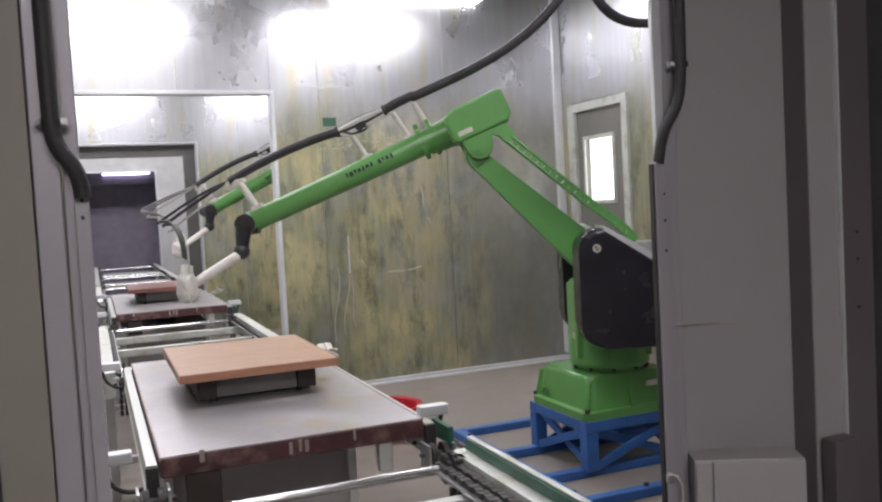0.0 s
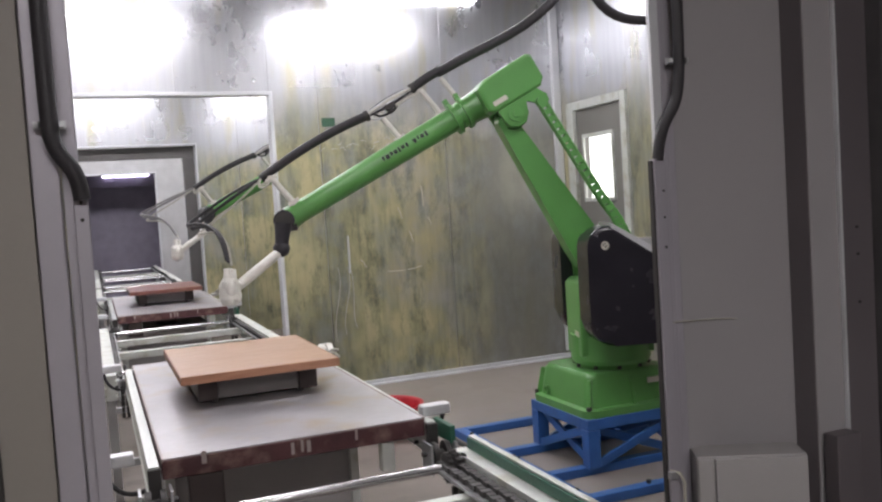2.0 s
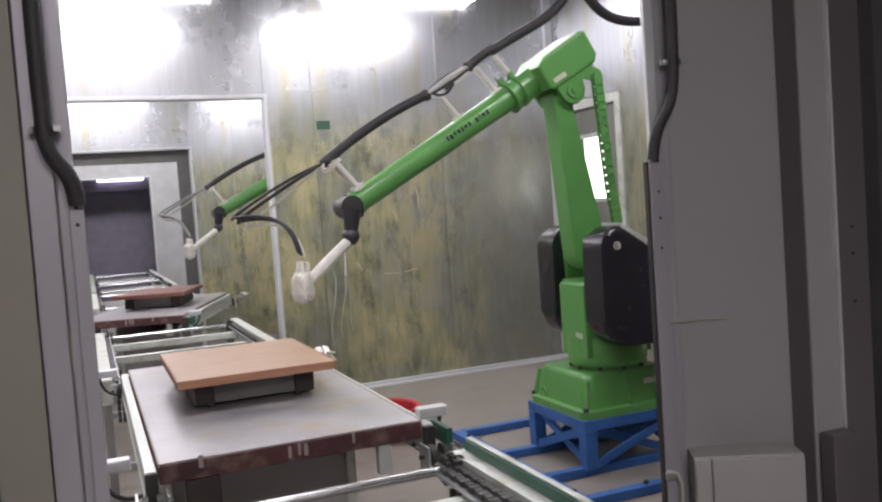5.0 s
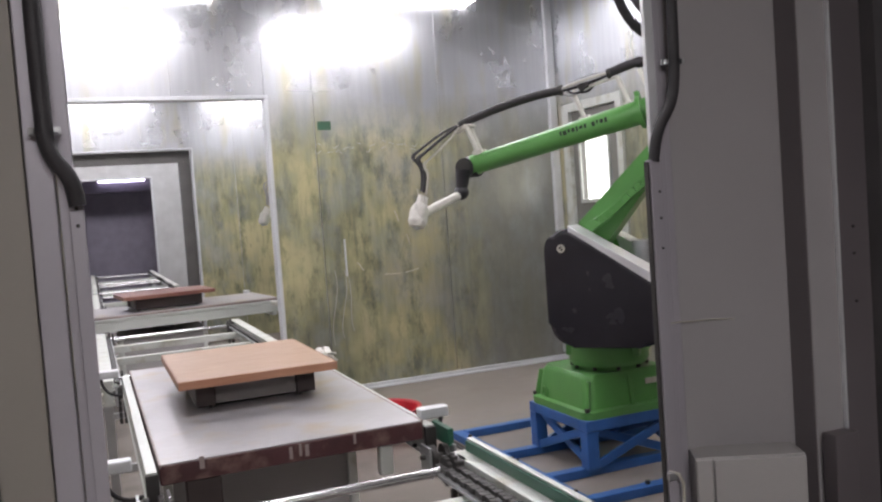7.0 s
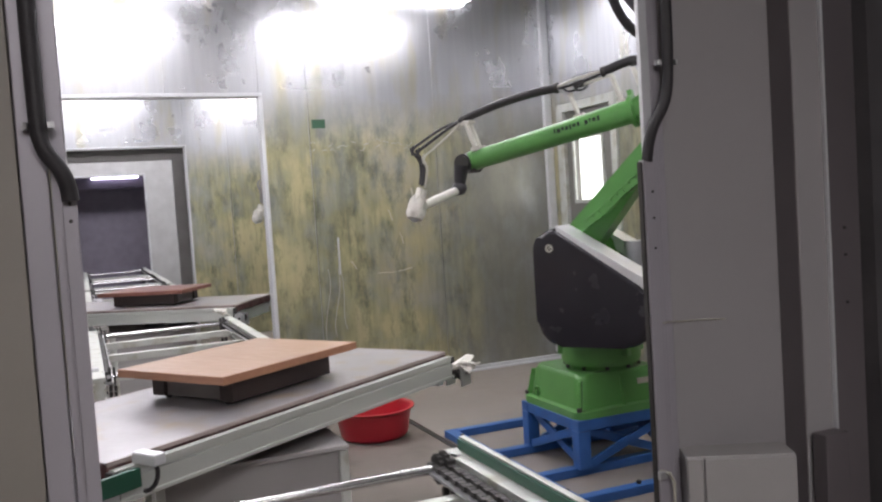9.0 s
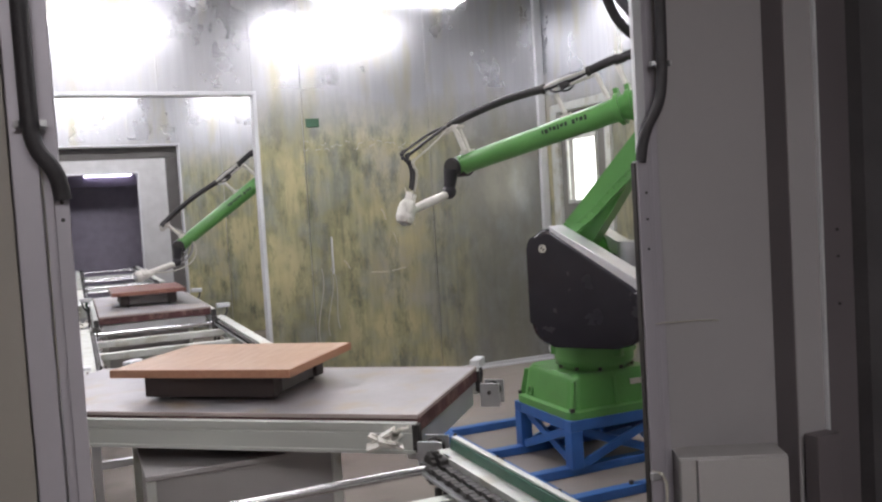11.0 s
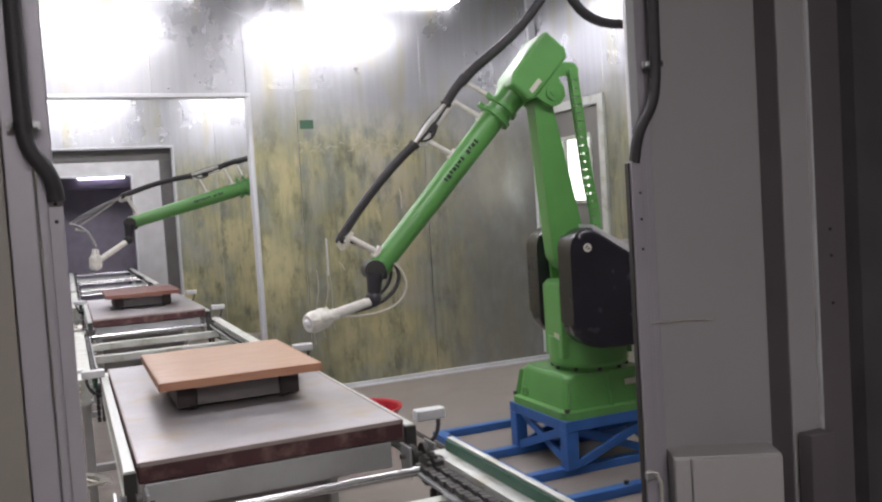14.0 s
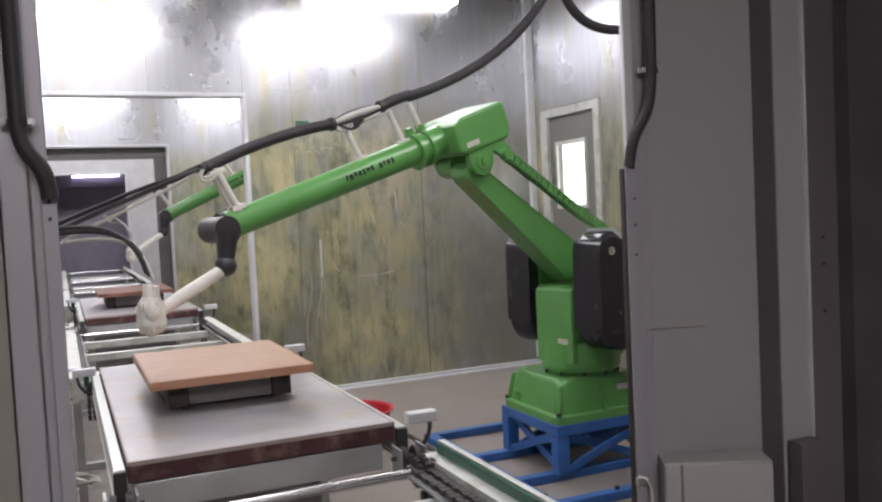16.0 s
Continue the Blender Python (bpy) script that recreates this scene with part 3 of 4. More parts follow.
# sensor arms and cables on the rails
def sensor_arm(at, sgn):
    t = thing("sensor_bracket", at, "white rail sensor on a bracket with a looped black cable", "sensor", "rail sensors")
    part("sensor", boxed((-0.055, 0.055, -0.022, 0.022, 0.0, 0.034), bevel=0.005), WHITE_TRIM, t)
    part("bracket", boxed((sgn * 0.03 - 0.008, sgn * 0.03 + 0.008, -0.012, 0.012, -0.11, -0.001), bevel=0.002), ALU, t)
    bm = bmesh.new()
    pipe(bm, bezier((-sgn * 0.035, 0, 0.004), (-sgn * 0.05, -0.01, -0.09), (sgn * 0.02, -0.02, -0.13), (sgn * 0.09, -0.01, -0.10), 12), 0.007, 8)
    part("cable", bm, RUBBER, t, "black looped cable")
    return t


for x, y, z, s in ((-0.02, 4.75, 0.70, 1), (-0.02, 6.0, 0.68, 1)):
    sensor_arm(pose(x, y, z), s)


# ---- turntables ----
TC = (0.534, 3.44)
TZ = 0.78


def turntable(cx, cy):
    """The turning table: a board on two aluminium rails. Its origin lies on the turning axis."""
    t = thing("turntable", pose(cx, cy, TZ), "turning conveyor table, worn grey top with red-brown board edges", "turntable", "turntables")
    b = part("board", boxed((-0.40, 0.40, -0.90, 0.90, -0.060, -0.005), bevel=0.004), EDGE, t, "red-brown board with chipped edges")
    part("top_sheet", boxed((-0.397, 0.397, -0.897, 0.897, -0.0045, 0.0), bevel=0.0015), TOPSHEET, b, "worn silver-grey top sheet with ochre stains")
    for q in ((-0.4015, -0.395, -0.899, 0.899), (0.395, 0.4015, -0.899, 0.899), (-0.394, 0.394, 0.894, 0.9015)):
        part("edge_strip", boxed((*q, -0.012, 0.0015), bevel=0.001), SCUFF, b, "bare worn edge of the sheet")
    for x, sgn in ((-0.435, -1), (0.435, 1)):
        r = part("side_rail", table_rail_mesh(1.80), RAIL_PAINT, t, "pale grooved aluminium rail", at=pose(x - sgn * 0.013, -0.90, -0.018))
        part("end_plate", boxed((-0.018, 0.018, -0.012, 0.010, -0.094, -0.004), bevel=0.003), DARK_STEEL, r, at=pose(0, 0.0, 0))
        part("end_plate", boxed((-0.018, 0.018, -0.010, 0.012, -0.094, -0.004), bevel=0.003), DARK_STEEL, r, at=pose(0, 1.80, 0))
    g = part("guide_strip", boxed((-0.009, 0.009, 0.0, 0.14, -0.045, 0.01), bevel=0.002), GUIDE, t, "green plastic guide strip", at=pose(0.462, -0.98, -0.03))
    part("end_beam", boxed((-0.36, 0.385, 0.0, 0.04, -0.150, -0.066), bevel=0.003), ALU, t, at=pose(0, 0.85, 0))
    part("stop_block", boxed((-0.05, 0.05, -0.03, 0.03, -0.17, -0.062), bevel=0.006), BLOCK, t, at=pose(-0.28, -0.86, 0))
    part("stop_block", boxed((-0.022, 0.022, -0.02, 0.02, -0.16, -0.062), bevel=0.006), ALU_PALE, t, at=pose(0.28, -0.86, 0))
    for x, y in ((-0.425, -0.955), (0.425, -0.955), (-0.425, 0.955), (0.425, 0.955)):
        s = 1 if y > 0 else -1
        for k in (-0.041, 0.041):
            part("roller_bracket", boxed((k - 0.004, k + 0.004, -0.04, 0.04, -0.06, 0.035), bevel=0.001), ALU, t, at=pose(x, y, -0.102))
        bm = bmesh.new()
        rod(bm, (-0.06, 0, 0), (0.06, 0, 0), 0.008)
        for k in (-0.02, 0.02):
            rod(bm, (k - 0.008, 0, 0), (k + 0.008, 0, 0), 0.034)
        part("roller", bm, DARK_STEEL, t, "dark chain roller", at=pose(x, y, -0.102))
    for x, wd, z in ((-0.03, 0.010, -0.03), (0.0, 0.008, -0.026), (0.018, 0.012, -0.03), (0.17, 0.008, -0.018), (-0.29, 0.014, -0.012)):
        part("scuff", boxed((x, x + wd, -0.9012, -0.9, z - 0.018, z + 0.018)), SCUFF, b, "pale scuff on the board edge")
    # wrapped end sensors
    for x, y, dx in ((0.42, -0.81, 1), (-0.45, 0.88, -1), (-0.47, -0.83, -1)):
        s = part("end_sensor", boxed((-0.05, 0.05, -0.022, 0.022, -0.018, 0.018), bevel=0.006), WHITE_TRIM, t, "white end sensor", at=pose(x + dx * 0.05, y, 0.0))
        bm = bmesh.new()
        pipe(bm, bezier((dx * 0.03, 0, -0.015), (dx * 0.03, 0.02, -0.08), (-dx * 0.02, 0.0, -0.12), (-dx * 0.075, 0.0, -0.10), 8), 0.007, 8)
        part("cable", bm, RUBBER, s, "black cable")
    bm = bmesh.new()
    for i in range(9):
        m = pose(random.uniform(-0.05, 0.05), random.uniform(-0.025, 0.025), random.uniform(-0.03, 0.012), random.uniform(-40, 40), random.uniform(-30, 30), random.uniform(0, 180))
        box(bm, -0.042, 0.042, -0.016, 0.016, -0.004, 0.004, m=m)
    part("wrap", bm, WHITE_PLASTIC, t, "crumpled white plastic wrap", at=pose(0.53, 0.84, -0.03))
    bm = bmesh.new()
    rod(bm, (0, 0, -0.18), (0, 0, -0.062), 0.09, 20)
    part("pivot", bm, DARK_STEEL, t)
    return t


def pedestal(cx, cy):
    t = thing("turntable_pedestal", pose(cx, cy, 0), "grey sheet-steel pedestal with angle posts under the turntable", "pedestal", "pedestals")
    part("cabinet", boxed((-0.34, 0.285, -0.385, 0.40, 0.0, 0.578), bevel=0.004), CABINET, t)
    part("top_plate", boxed((-0.37, 0.315, -0.412, 0.43, 0.579, 0.598), bevel=0.003), CABINET, t)
    for x in (-0.352, 0.297):
        for y in (-0.392, 0.41):
            part("post", boxed((x - 0.016, x + 0.016, y - 0.016, y + 0.016, 0.0, 0.578), bevel=0.003), ALU_PALE, t)
    return t


def workpiece(cx, cy, veneer, rim, words):
    t = thing("wooden_panel", pose(cx, cy, TZ), words, "panel", "panels on the turntables")
    part("board", boxed((-0.281, 0.281, -0.366, 0.366, 0.098, 0.128), bevel=0.002), veneer, t)
    for s in (-1, 1):
        part("edge_band", boxed((s * 0.2835 - 0.002, s * 0.2835 + 0.002, -0.366, 0.366, 0.0985, 0.1275)), rim, t, "darker veneered edge band")
        part("edge_band", boxed((-0.285, 0.285, s * 0.3685 - 0.002, s * 0.3685 + 0.002, 0.0985, 0.1275)), rim, t, "darker veneered edge band")
    return t


def support(cx, cy):
    t = thing("panel_support", pose(cx, cy, TZ), "low dark wooden trestle carrying the panel", "support", "panel supports")
    for x in (-0.185, 0.185):
        part("runner", boxed((x - 0.035, x + 0.035, -0.27, 0.27, 0.012, 0.097), bevel=0.004), BLOCK, t)
    for y, m in ((-0.245, GREY_BOARD), (0.245, GREY_BOARD)):
        part("end_board", boxed((-0.149, 0.149, y - 0.012, y + 0.012, 0.014, 0.094), bevel=0.003), m, t)
    for x in (-0.16, 0.16):
        for y in (-0.24, 0.24):
            bm = bmesh.new()
            rod(bm, (x, y, 0.0), (x, y, 0.0125), 0.012)
            part("foot", bm, DARK_STEEL, t)
    return t


tables = []
for k in range(2):
    cx, cy = TC[0], TC[1] + STEP * k
    tables.append((turntable(cx, cy), workpiece(cx, cy, (WOOD, WOOD_RED)[k], (WOOD_EDGE, WOOD_RED)[k], ("orange-brown veneered wooden panel on a low trestle", "red-brown veneered wooden panel on a low trestle")[k]), support(cx, cy), cx, cy))
    pedestal(cx, cy)

# ---- tub, loose things on the wall ----
bm = bmesh.new()
prof = [(0.0, 0.004), (0.185, 0.004), (0.20, 0.02), (0.225, 0.16), (0.245, 0.17), (0.247, 0.178), (0.228, 0.178), (0.217, 0.165), (0.19, 0.03), (0.0, 0.025)]
rings = [[bm.verts.new((max(r, 0.001) * math.cos(a), max(r, 0.001) * math.sin(a), z)) for a in [2 * math.pi * k / 40 for k in range(40)]] for r, z in prof]
for a, b in zip(rings, rings[1:]):
    for k in range(40):
        bm.faces.new((a[k], a[(k + 1) % 40], b[(k + 1) % 40], b[k]))
solid("plastic_tub", bm, RED, "round red plastic tub on the floor", "tub", at=pose(1.65, 5.25, 0) @ Matrix.Diagonal((1.08, 1.08, 1.08, 1)))
t = thing("hanging_rod", pose(1.92, WALL_Y - 0.02, 0.0), "thin pale rod with loose wires hanging on the wall", "rod")
bm = bmesh.new()
rod(bm, (0, 0, 0.95), (0, 0, 1.25), 0.008)
part("rod", bm, WHITE_TRIM, t)
for x0, x1, z1 in ((-0.02, -0.06, 0.45), (0.0, 0.03, 0.50), (-0.10, -0.14, 0.4)):
    bm = bmesh.new()
    pipe(bm, bezier((x0, 0, 1.0), (x0 + 0.05, -0.01, 0.8), (x1 - 0.05, 0, 0.6), (x1, 0.005, z1), 10), 0.0035, 6)
    part("wire", bm, CABLE, t)
solid("tape_patch", boxed((-0.055, 0.055, -0.004, -0.001, -0.035, 0.035)), mat("green_tape", (0.05, 0.13, 0.075), 0.6), "small dark green tape patch on the wall", "tape", at=pose(1.83, WALL_Y, 2.17))
t = thing("plastic_film", pose(1.72, WALL_Y - 0.006, 2.0), "torn clear film stuck to the wall", "film")
for k in range(18):
    bm = bmesh.new()
    x, z = k * 0.055 + random.uniform(-0.03, 0.03), random.uniform(-0.05, 0.06)
    pipe(bm, [(x, 0, z), (x + 0.02, -0.003, z + random.uniform(-0.02, 0.02)), (x + 0.045, 0, z + random.uniform(-0.02, 0.02))], 0.003, 5)
    part("shred", bm, CABLE, t)

STREAK = mat("dried_pale_paint", (0.66, 0.62, 0.50), 0.45, 0.0, 0.2)
for x, z, dx, dz, r in ((2.59, 1.62, 0.01, -0.17, 0.006), (2.37, 1.45, 0.035, -0.09, 0.005), (2.63, 1.36, 0.03, -0.06, 0.004), (2.25, 0.93, 0.14, -0.005, 0.004), (2.43, 0.93, 0.12, 0.02, 0.004), (2.02, 1.05, 0.05, -0.07, 0.004), (2.46, 1.25, 0.03, -0.09, 0.004)):
    bm = bmesh.new()
    pipe(bm, [(0, 0, 0), (dx * 0.4 + 0.004, -0.003, dz * 0.4), (dx * 0.7, -0.003, dz * 0.75), (dx, 0, dz)], r, 6)
    solid("paint_run", bm, STREAK, "pale dried paint run on the wall", "paint mark", at=pose(x, WALL_Y - 0.001, z), group="paint runs")
# ---- robot stand ----
AX, AY, BZ = 2.579, 3.995, 0.31
BASE = (-0.012, 0.06)   # the stand and casting lie off the turning axis


def robot_stand(ax, ay):
    t = thing("robot_stand", pose(ax, ay, 0), "blue welded steel stand with cross braces on a floor frame", "stand", "robot stands")
    w, (bx, by) = 0.27, BASE
    for a, b in ((-w, -w), (-w, w), (w, -w), (w, w)):
        part("leg", boxed((a - 0.035, a + 0.035, b - 0.035, b + 0.035, 0.05, BZ - 0.061), bevel=0.004), BLUE, t, at=pose(bx, by, 0))
    for s in (-w, w):
        part("top_rail", boxed((-w - 0.035, w + 0.035, s - 0.035, s + 0.035, BZ - 0.06, BZ - 0.004), bevel=0.004), BLUE, t, at=pose(bx, by, 0))
        part("top_rail", boxed((s - 0.035, s + 0.035, -w + 0.036, w - 0.036, BZ - 0.06, BZ - 0.004), bevel=0.004), BLUE, t, at=pose(bx, by, 0))
        for sg in (1, -1):
            for along in (0, 1):
                bm = bmesh.new()
                a = math.atan2(0.20, 2 * w)
                o = s + sg * 0.012
                m = Matrix.Translation((0, o, 0.155)) @ Matrix.Rotation(sg * a, 4, "Y") if along == 0 else Matrix.Translation((o, 0, 0.155)) @ Matrix.Rotation(sg * a, 4, "X")
                if along == 0:
                    box(bm, -0.255, 0.255, -0.010, 0.010, -0.022, 0.022, bevel=0.002, m=m)
                else:
                    box(bm, -0.010, 0.010, -0.255, 0.255, -0.022, 0.022, bevel=0.002, m=m)
                part("brace", bm, BLUE, t, at=pose(bx, by, 0))
    x0, x1, y0, y1 = -0.555, 0.75, -0.58, 0.87
    for y in (y0, -0.185, 0.315, y1):
        part("floor_beam", boxed((x0 + 0.036, x1, y - 0.03, y + 0.03, 0.013, 0.058), bevel=0.004), BLUE, t)
    for x in (x0, x1 + 0.036):
        part("floor_beam", boxed((x - 0.035, x + 0.035, y0 - 0.03, y1 + 0.03, 0.013, 0.058), bevel=0.004), BLUE, t)
    for x, y in ((x0, -0.5), (x0, 0.1), (x0, 0.15), (x0, 0.7), (0.0, y1), (-0.2, y0)):
        bm = bmesh.new()
        rod(bm, (x, y, 0.058), (x, y, 0.075), 0.012, 6)
        part("bolt", bm, DARK_STEEL, t)
    return t


robot_stand(AX, AY)
robot_stand(AX, AY + STEP)

# ---- robots ----
Z2, L1, L2, EO, ARM_Y, A1 = 1.163, 0.853, 1.284, 0.143, -0.051, 0.042
STICK = 0.36


def robot(ax, ay):
    t = thing("painting_robot", pose(ax, ay, BZ), "green six-axis spray-painting robot with black side covers", "robot", "painting robots")
    # base casting
    bm = bmesh.new()
    lv = [(0.30, -0.003), (0.302, 0.036), (0.272, 0.042), (0.252, 0.190), (0.235, 0.215)]
    rings = []
    for r, z in lv:
        ring = []
        for cx, cy, a0 in ((1, 1, 0), (-1, 1, 90), (-1, -1, 180), (1, -1, 270)):
            for k in range(5):
                a = radians(a0 + 22.5 * k)
                ring.append(bm.verts.new((cx * (r - 0.06) + 0.06 * math.cos(a), cy * (r - 0.06) + 0.06 * math.sin(a), z)))
        rings.append(ring)
    for a, b in zip(rings, rings[1:]):
        for k in range(20):
            bm.faces.new((a[k], a[(k + 1) % 20], b[(k + 1) % 20], b[k]))
    bm.faces.new(rings[0][::-1]), bm.faces.new(rings[-1])
    base = part("base", bm, GREEN, t, at=pose(*BASE, 0))
    for x, y, a, w in ((-0.215, -0.215, 225, 0.088), (0.0, -0.235, 270, 0.056), (-0.215, 0.215, 135, 0.088)):
        bm = bmesh.new()
        extrude_outline(bm, [(-0.01, 0.036), (w, 0.036), (w - 0.035, 0.185), (-0.02, 0.185)], -0.010, 0.010, 0.003)
        part("rib", bm, GREEN, base, at=pose(x, y, 0, 0, 0, a))
    for x in (-0.265, 0.265):
        for y in (-0.265, 0.265):
            bm = bmesh.new()
            rod(bm, (x * 1.04, y * 1.04, 0.034), (x * 1.04, y * 1.04, 0.056), 0.014, 6)
            part("bolt", bm, DARK_STEEL, base)
    bm = bmesh.new()
    for k in range(12):
        a0, a1 = 2 * math.pi * k / 12, 2 * math.pi * (k + 1) / 12
        rod(bm, (-0.276, 0.16 + 0.022 * math.cos(a0), 0.075 + 0.022 * math.sin(a0)), (-0.276, 0.16 + 0.022 * math.cos(a1), 0.075 + 0.022 * math.sin(a1)), 0.006, 6)
    part("lifting_eye", bm, GREEN, base)
    part("label_plate", boxed((0.10, 0.17, -0.264, -0.250, 0.13, 0.16)), LABEL, base, "pale rating label")
    # waist, turning on the upright axis; its own origin on the axis at floor height
    bm = bmesh.new()
    extrude_outline(bm, [(0.20, 0.60), (0.20, 0.98), (0.17, 1.01), (-0.18, 1.01), (-0.20, 0.98), (-0.20, 0.60)], -0.135, 0.135, 0.012)
    waist = part("waist", bm, GREEN, t)
    bm = bmesh.new()
    rod(bm, (0, 0, BZ + 0.2155), (0, 0, BZ + 0.24), 0.175, 32)
    rod(bm, (0, 0, BZ + 0.24), (0, 0, BZ + 0.262), 0.205, 32, 0.215)
    rod(bm, (0, 0, BZ + 0.262), (0, 0, 0.705), 0.215, 32)
    part("collar", bm, GREEN, waist)
    for k in range(10):
        a = 2 * math.pi * k / 10 + 0.2
        bm = bmesh.new()
        rod(bm, (0.20 * math.cos(a), 0.20 * math.sin(a), BZ + 0.222), (0.20 * math.cos(a), 0.20 * math.sin(a), BZ + 0.24), 0.011, 6)
        part("bolt", bm, DARK_STEEL, waist, "dark collar bolt")
    for s in (1, -1):
        bm = bmesh.new()
        extrude_outline(bm, [(0.14, 0.98), (0.145, 1.13)] + [(A1 + 0.10 * math.cos(radians(a)), Z2 + 0.10 * math.sin(radians(a))) for a in range(0, 181, 20)] + [(-0.14, 0.98)],
                        s * 0.135 - 0.03 * (s < 0), s * 0.135 + 0.03 * (s > 0), 0.006)
        part("cheek", bm, GREEN, waist)
        # black shell: round head, slanting back, rounded foot
        pts = [(A1 + 0.055 + 0.112 * math.cos(radians(a)), 1.180 + 0.115 * math.sin(radians(a))) for a in range(0, 111, 10)]
        pts += [(-0.36, 1.005)] + [(-0.335 + 0.055 * math.cos(radians(a)), 0.955 + 0.055 * math.sin(radians(a))) for a in range(150, 181, 15)]
        pts += [(-0.27 + 0.12 * math.cos(radians(a)), 0.80 + 0.12 * math.sin(radians(a))) for a in range(180, 271, 15)]
        pts += [(0.08 + 0.129 * math.cos(radians(a)), 0.809 + 0.129 * math.sin(radians(a))) for a in range(270, 361, 15)]
        bm = bmesh.new()
        extrude_outline(bm, pts, s * 0.166, s * 0.349, 0.035)
        cover = part("side_cover", bm, BLACK, waist, "glossy black plastic side cover")
        bm = bmesh.new()
        extrude_outline(bm, [(A1 + 0.03, 1.25), (A1 + 0.037, 1.309), (-0.390, 1.024), (-0.405, 0.95), (-0.36, 0.92)], s * 0.166 - 0.016 * s, s * 0.340, 0.003)
        part("rear_plate", bm, BARE_PLATE, cover, "bare bright metal plate along the slanting back")
        bm = bmesh.new()
        for k in range(16):
            a0, a1 = 2 * math.pi * k / 16, 2 * math.pi * (k + 1) / 16
            rod(bm, (0.116 + 0.017 * math.cos(a0), s * 0.351, 1.194 + 0.017 * math.sin(a0)), (0.116 + 0.017 * math.cos(a1), s * 0.351, 1.194 + 0.017 * math.sin(a1)), 0.005, 5)
        rod(bm, (0.104, s * 0.351, 1.206), (0.128, s * 0.351, 1.182), 0.004, 5)
        part("emblem", bm, LABEL, waist, "small pale round emblem")
    part("label_plate", boxed((0.201, 0.204, 0.03, 0.10, 0.70, 0.73)), LABEL, waist, "pale label")
    bm = bmesh.new()
    rod(bm, (-0.22, -0.02, 1.02), (-0.22, -0.02, 1.20), 0.06, 16)
    rod(bm, (-0.12, 0.05, 1.01), (-0.12, 0.05, 1.12), 0.04, 16)
    part("motor", bm, ALU, waist, "bare metal motor behind the arm")
    # upper arm along its own z from shoulder to elbow
    bm = bmesh.new()
    pts = [(0.052 + 0.098 * math.cos(radians(a)), 0.098 * math.sin(radians(a))) for a in range(180, 361, 15)] + [(0.148, 0.08), (0.101, L1 - 0.02)] + \
          [(0.053 + 0.048 * math.cos(radians(a)), L1 - 0.01 + 0.048 * math.sin(radians(a))) for a in range(15, 166, 15)] + [(0.005, L1 - 0.02), (-0.043, 0.08)]
    extrude_outline(bm, pts, -0.024, 0.108, 0.012)
    arm = part("upper_arm", bm, GREEN, t)
    for s in (1, -1):
        bm = bmesh.new()
        rod(bm, (0, 0.10 if s > 0 else -0.02, L1), (0, s * 0.125, L1), 0.07, 24)
        rod(bm, (0, s * 0.125, L1), (0, s * 0.14, L1), 0.028, 16)
        for k in range(6):
            a = k * math.pi / 3
            rod(bm, (0.05 * math.cos(a), s * 0.125, L1 + 0.05 * math.sin(a)), (0.05 * math.cos(a), s * 0.131, L1 + 0.05 * math.sin(a)), 0.008, 6)
        rod(bm, (0, s * 0.14, L1), (0, s * 0.156, L1), 0.040, 20)
        rod(bm, (0, s * 0.156, L1), (0, s * 0.164, L1), 0.020, 6)
        part("pivot_cap", bm, GREEN, arm)
    # perforated tie bar, along its own z
    bm = bmesh.new()
    n = 19
    for y in (-0.018, 0.018):
        zs = [0.02 + (L1 - 0.04) * k / n for k in range(n + 1)]
        off = [-0.012 * math.exp(-((z - 0.12) / 0.11) ** 2) for z in zs]
        for k in range(n + 1):
            box(bm, off[k] - 0.024, off[k] + 0.024, y - 0.003, y + 0.003, zs[k] - 0.0162, zs[k] + 0.0162)
            if k < n:
                for e in (-0.018, 0.018):
                    rod(bm, (off[k] + e, y, zs[k]), (off[k + 1] + e, y, zs[k + 1]), 0.006, 6)
    box(bm, -0.027, -0.023, -0.0145, 0.0145, 0.30, L1 - 0.02)
    bar = part("tie_bar", bm, GREEN, t, "green perforated tie bar")
    for z in (0, L1):
        bm = bmesh.new()
        rod(bm, (0, -0.022, z), (0, 0.022, z), 0.026, 18)
        part("eye", bm, GREEN, bar)
    # forearm along its own x, origin on the elbow axis
    bm = bmesh.new()
    rod(bm, (0.10, 0, EO), (0.24, 0, EO), 0.083, 28, 0.071)
    rod(bm, (0.24, 0, EO + 0.003), (L2 - 0.03, 0, EO + 0.004), 0.066, 28, 0.057)
    rod(bm, (L2 - 0.03, 0, EO + 0.003), (L2, 0, EO + 0.003), 0.061, 28)
    fore = part("forearm", bm, GREEN, t)
    bm = bmesh.new()
    pts = [(-0.225, EO - 0.05), (-0.225, EO + 0.085), (-0.20, EO + 0.10), (0.06, EO + 0.095), (0.115, EO + 0.065), (0.12, EO - 0.06), (0.09, EO - 0.085), (-0.19, EO - 0.085)]
    extrude_outline(bm, pts, -0.14, 0.16, 0.02)
    part("elbow_housing", bm, GREEN, fore)
    part("label_plate", boxed((0.0, 0.08, 0.1605, 0.163, EO - 0.055, EO - 0.03)), LABEL, fore, "pale label")
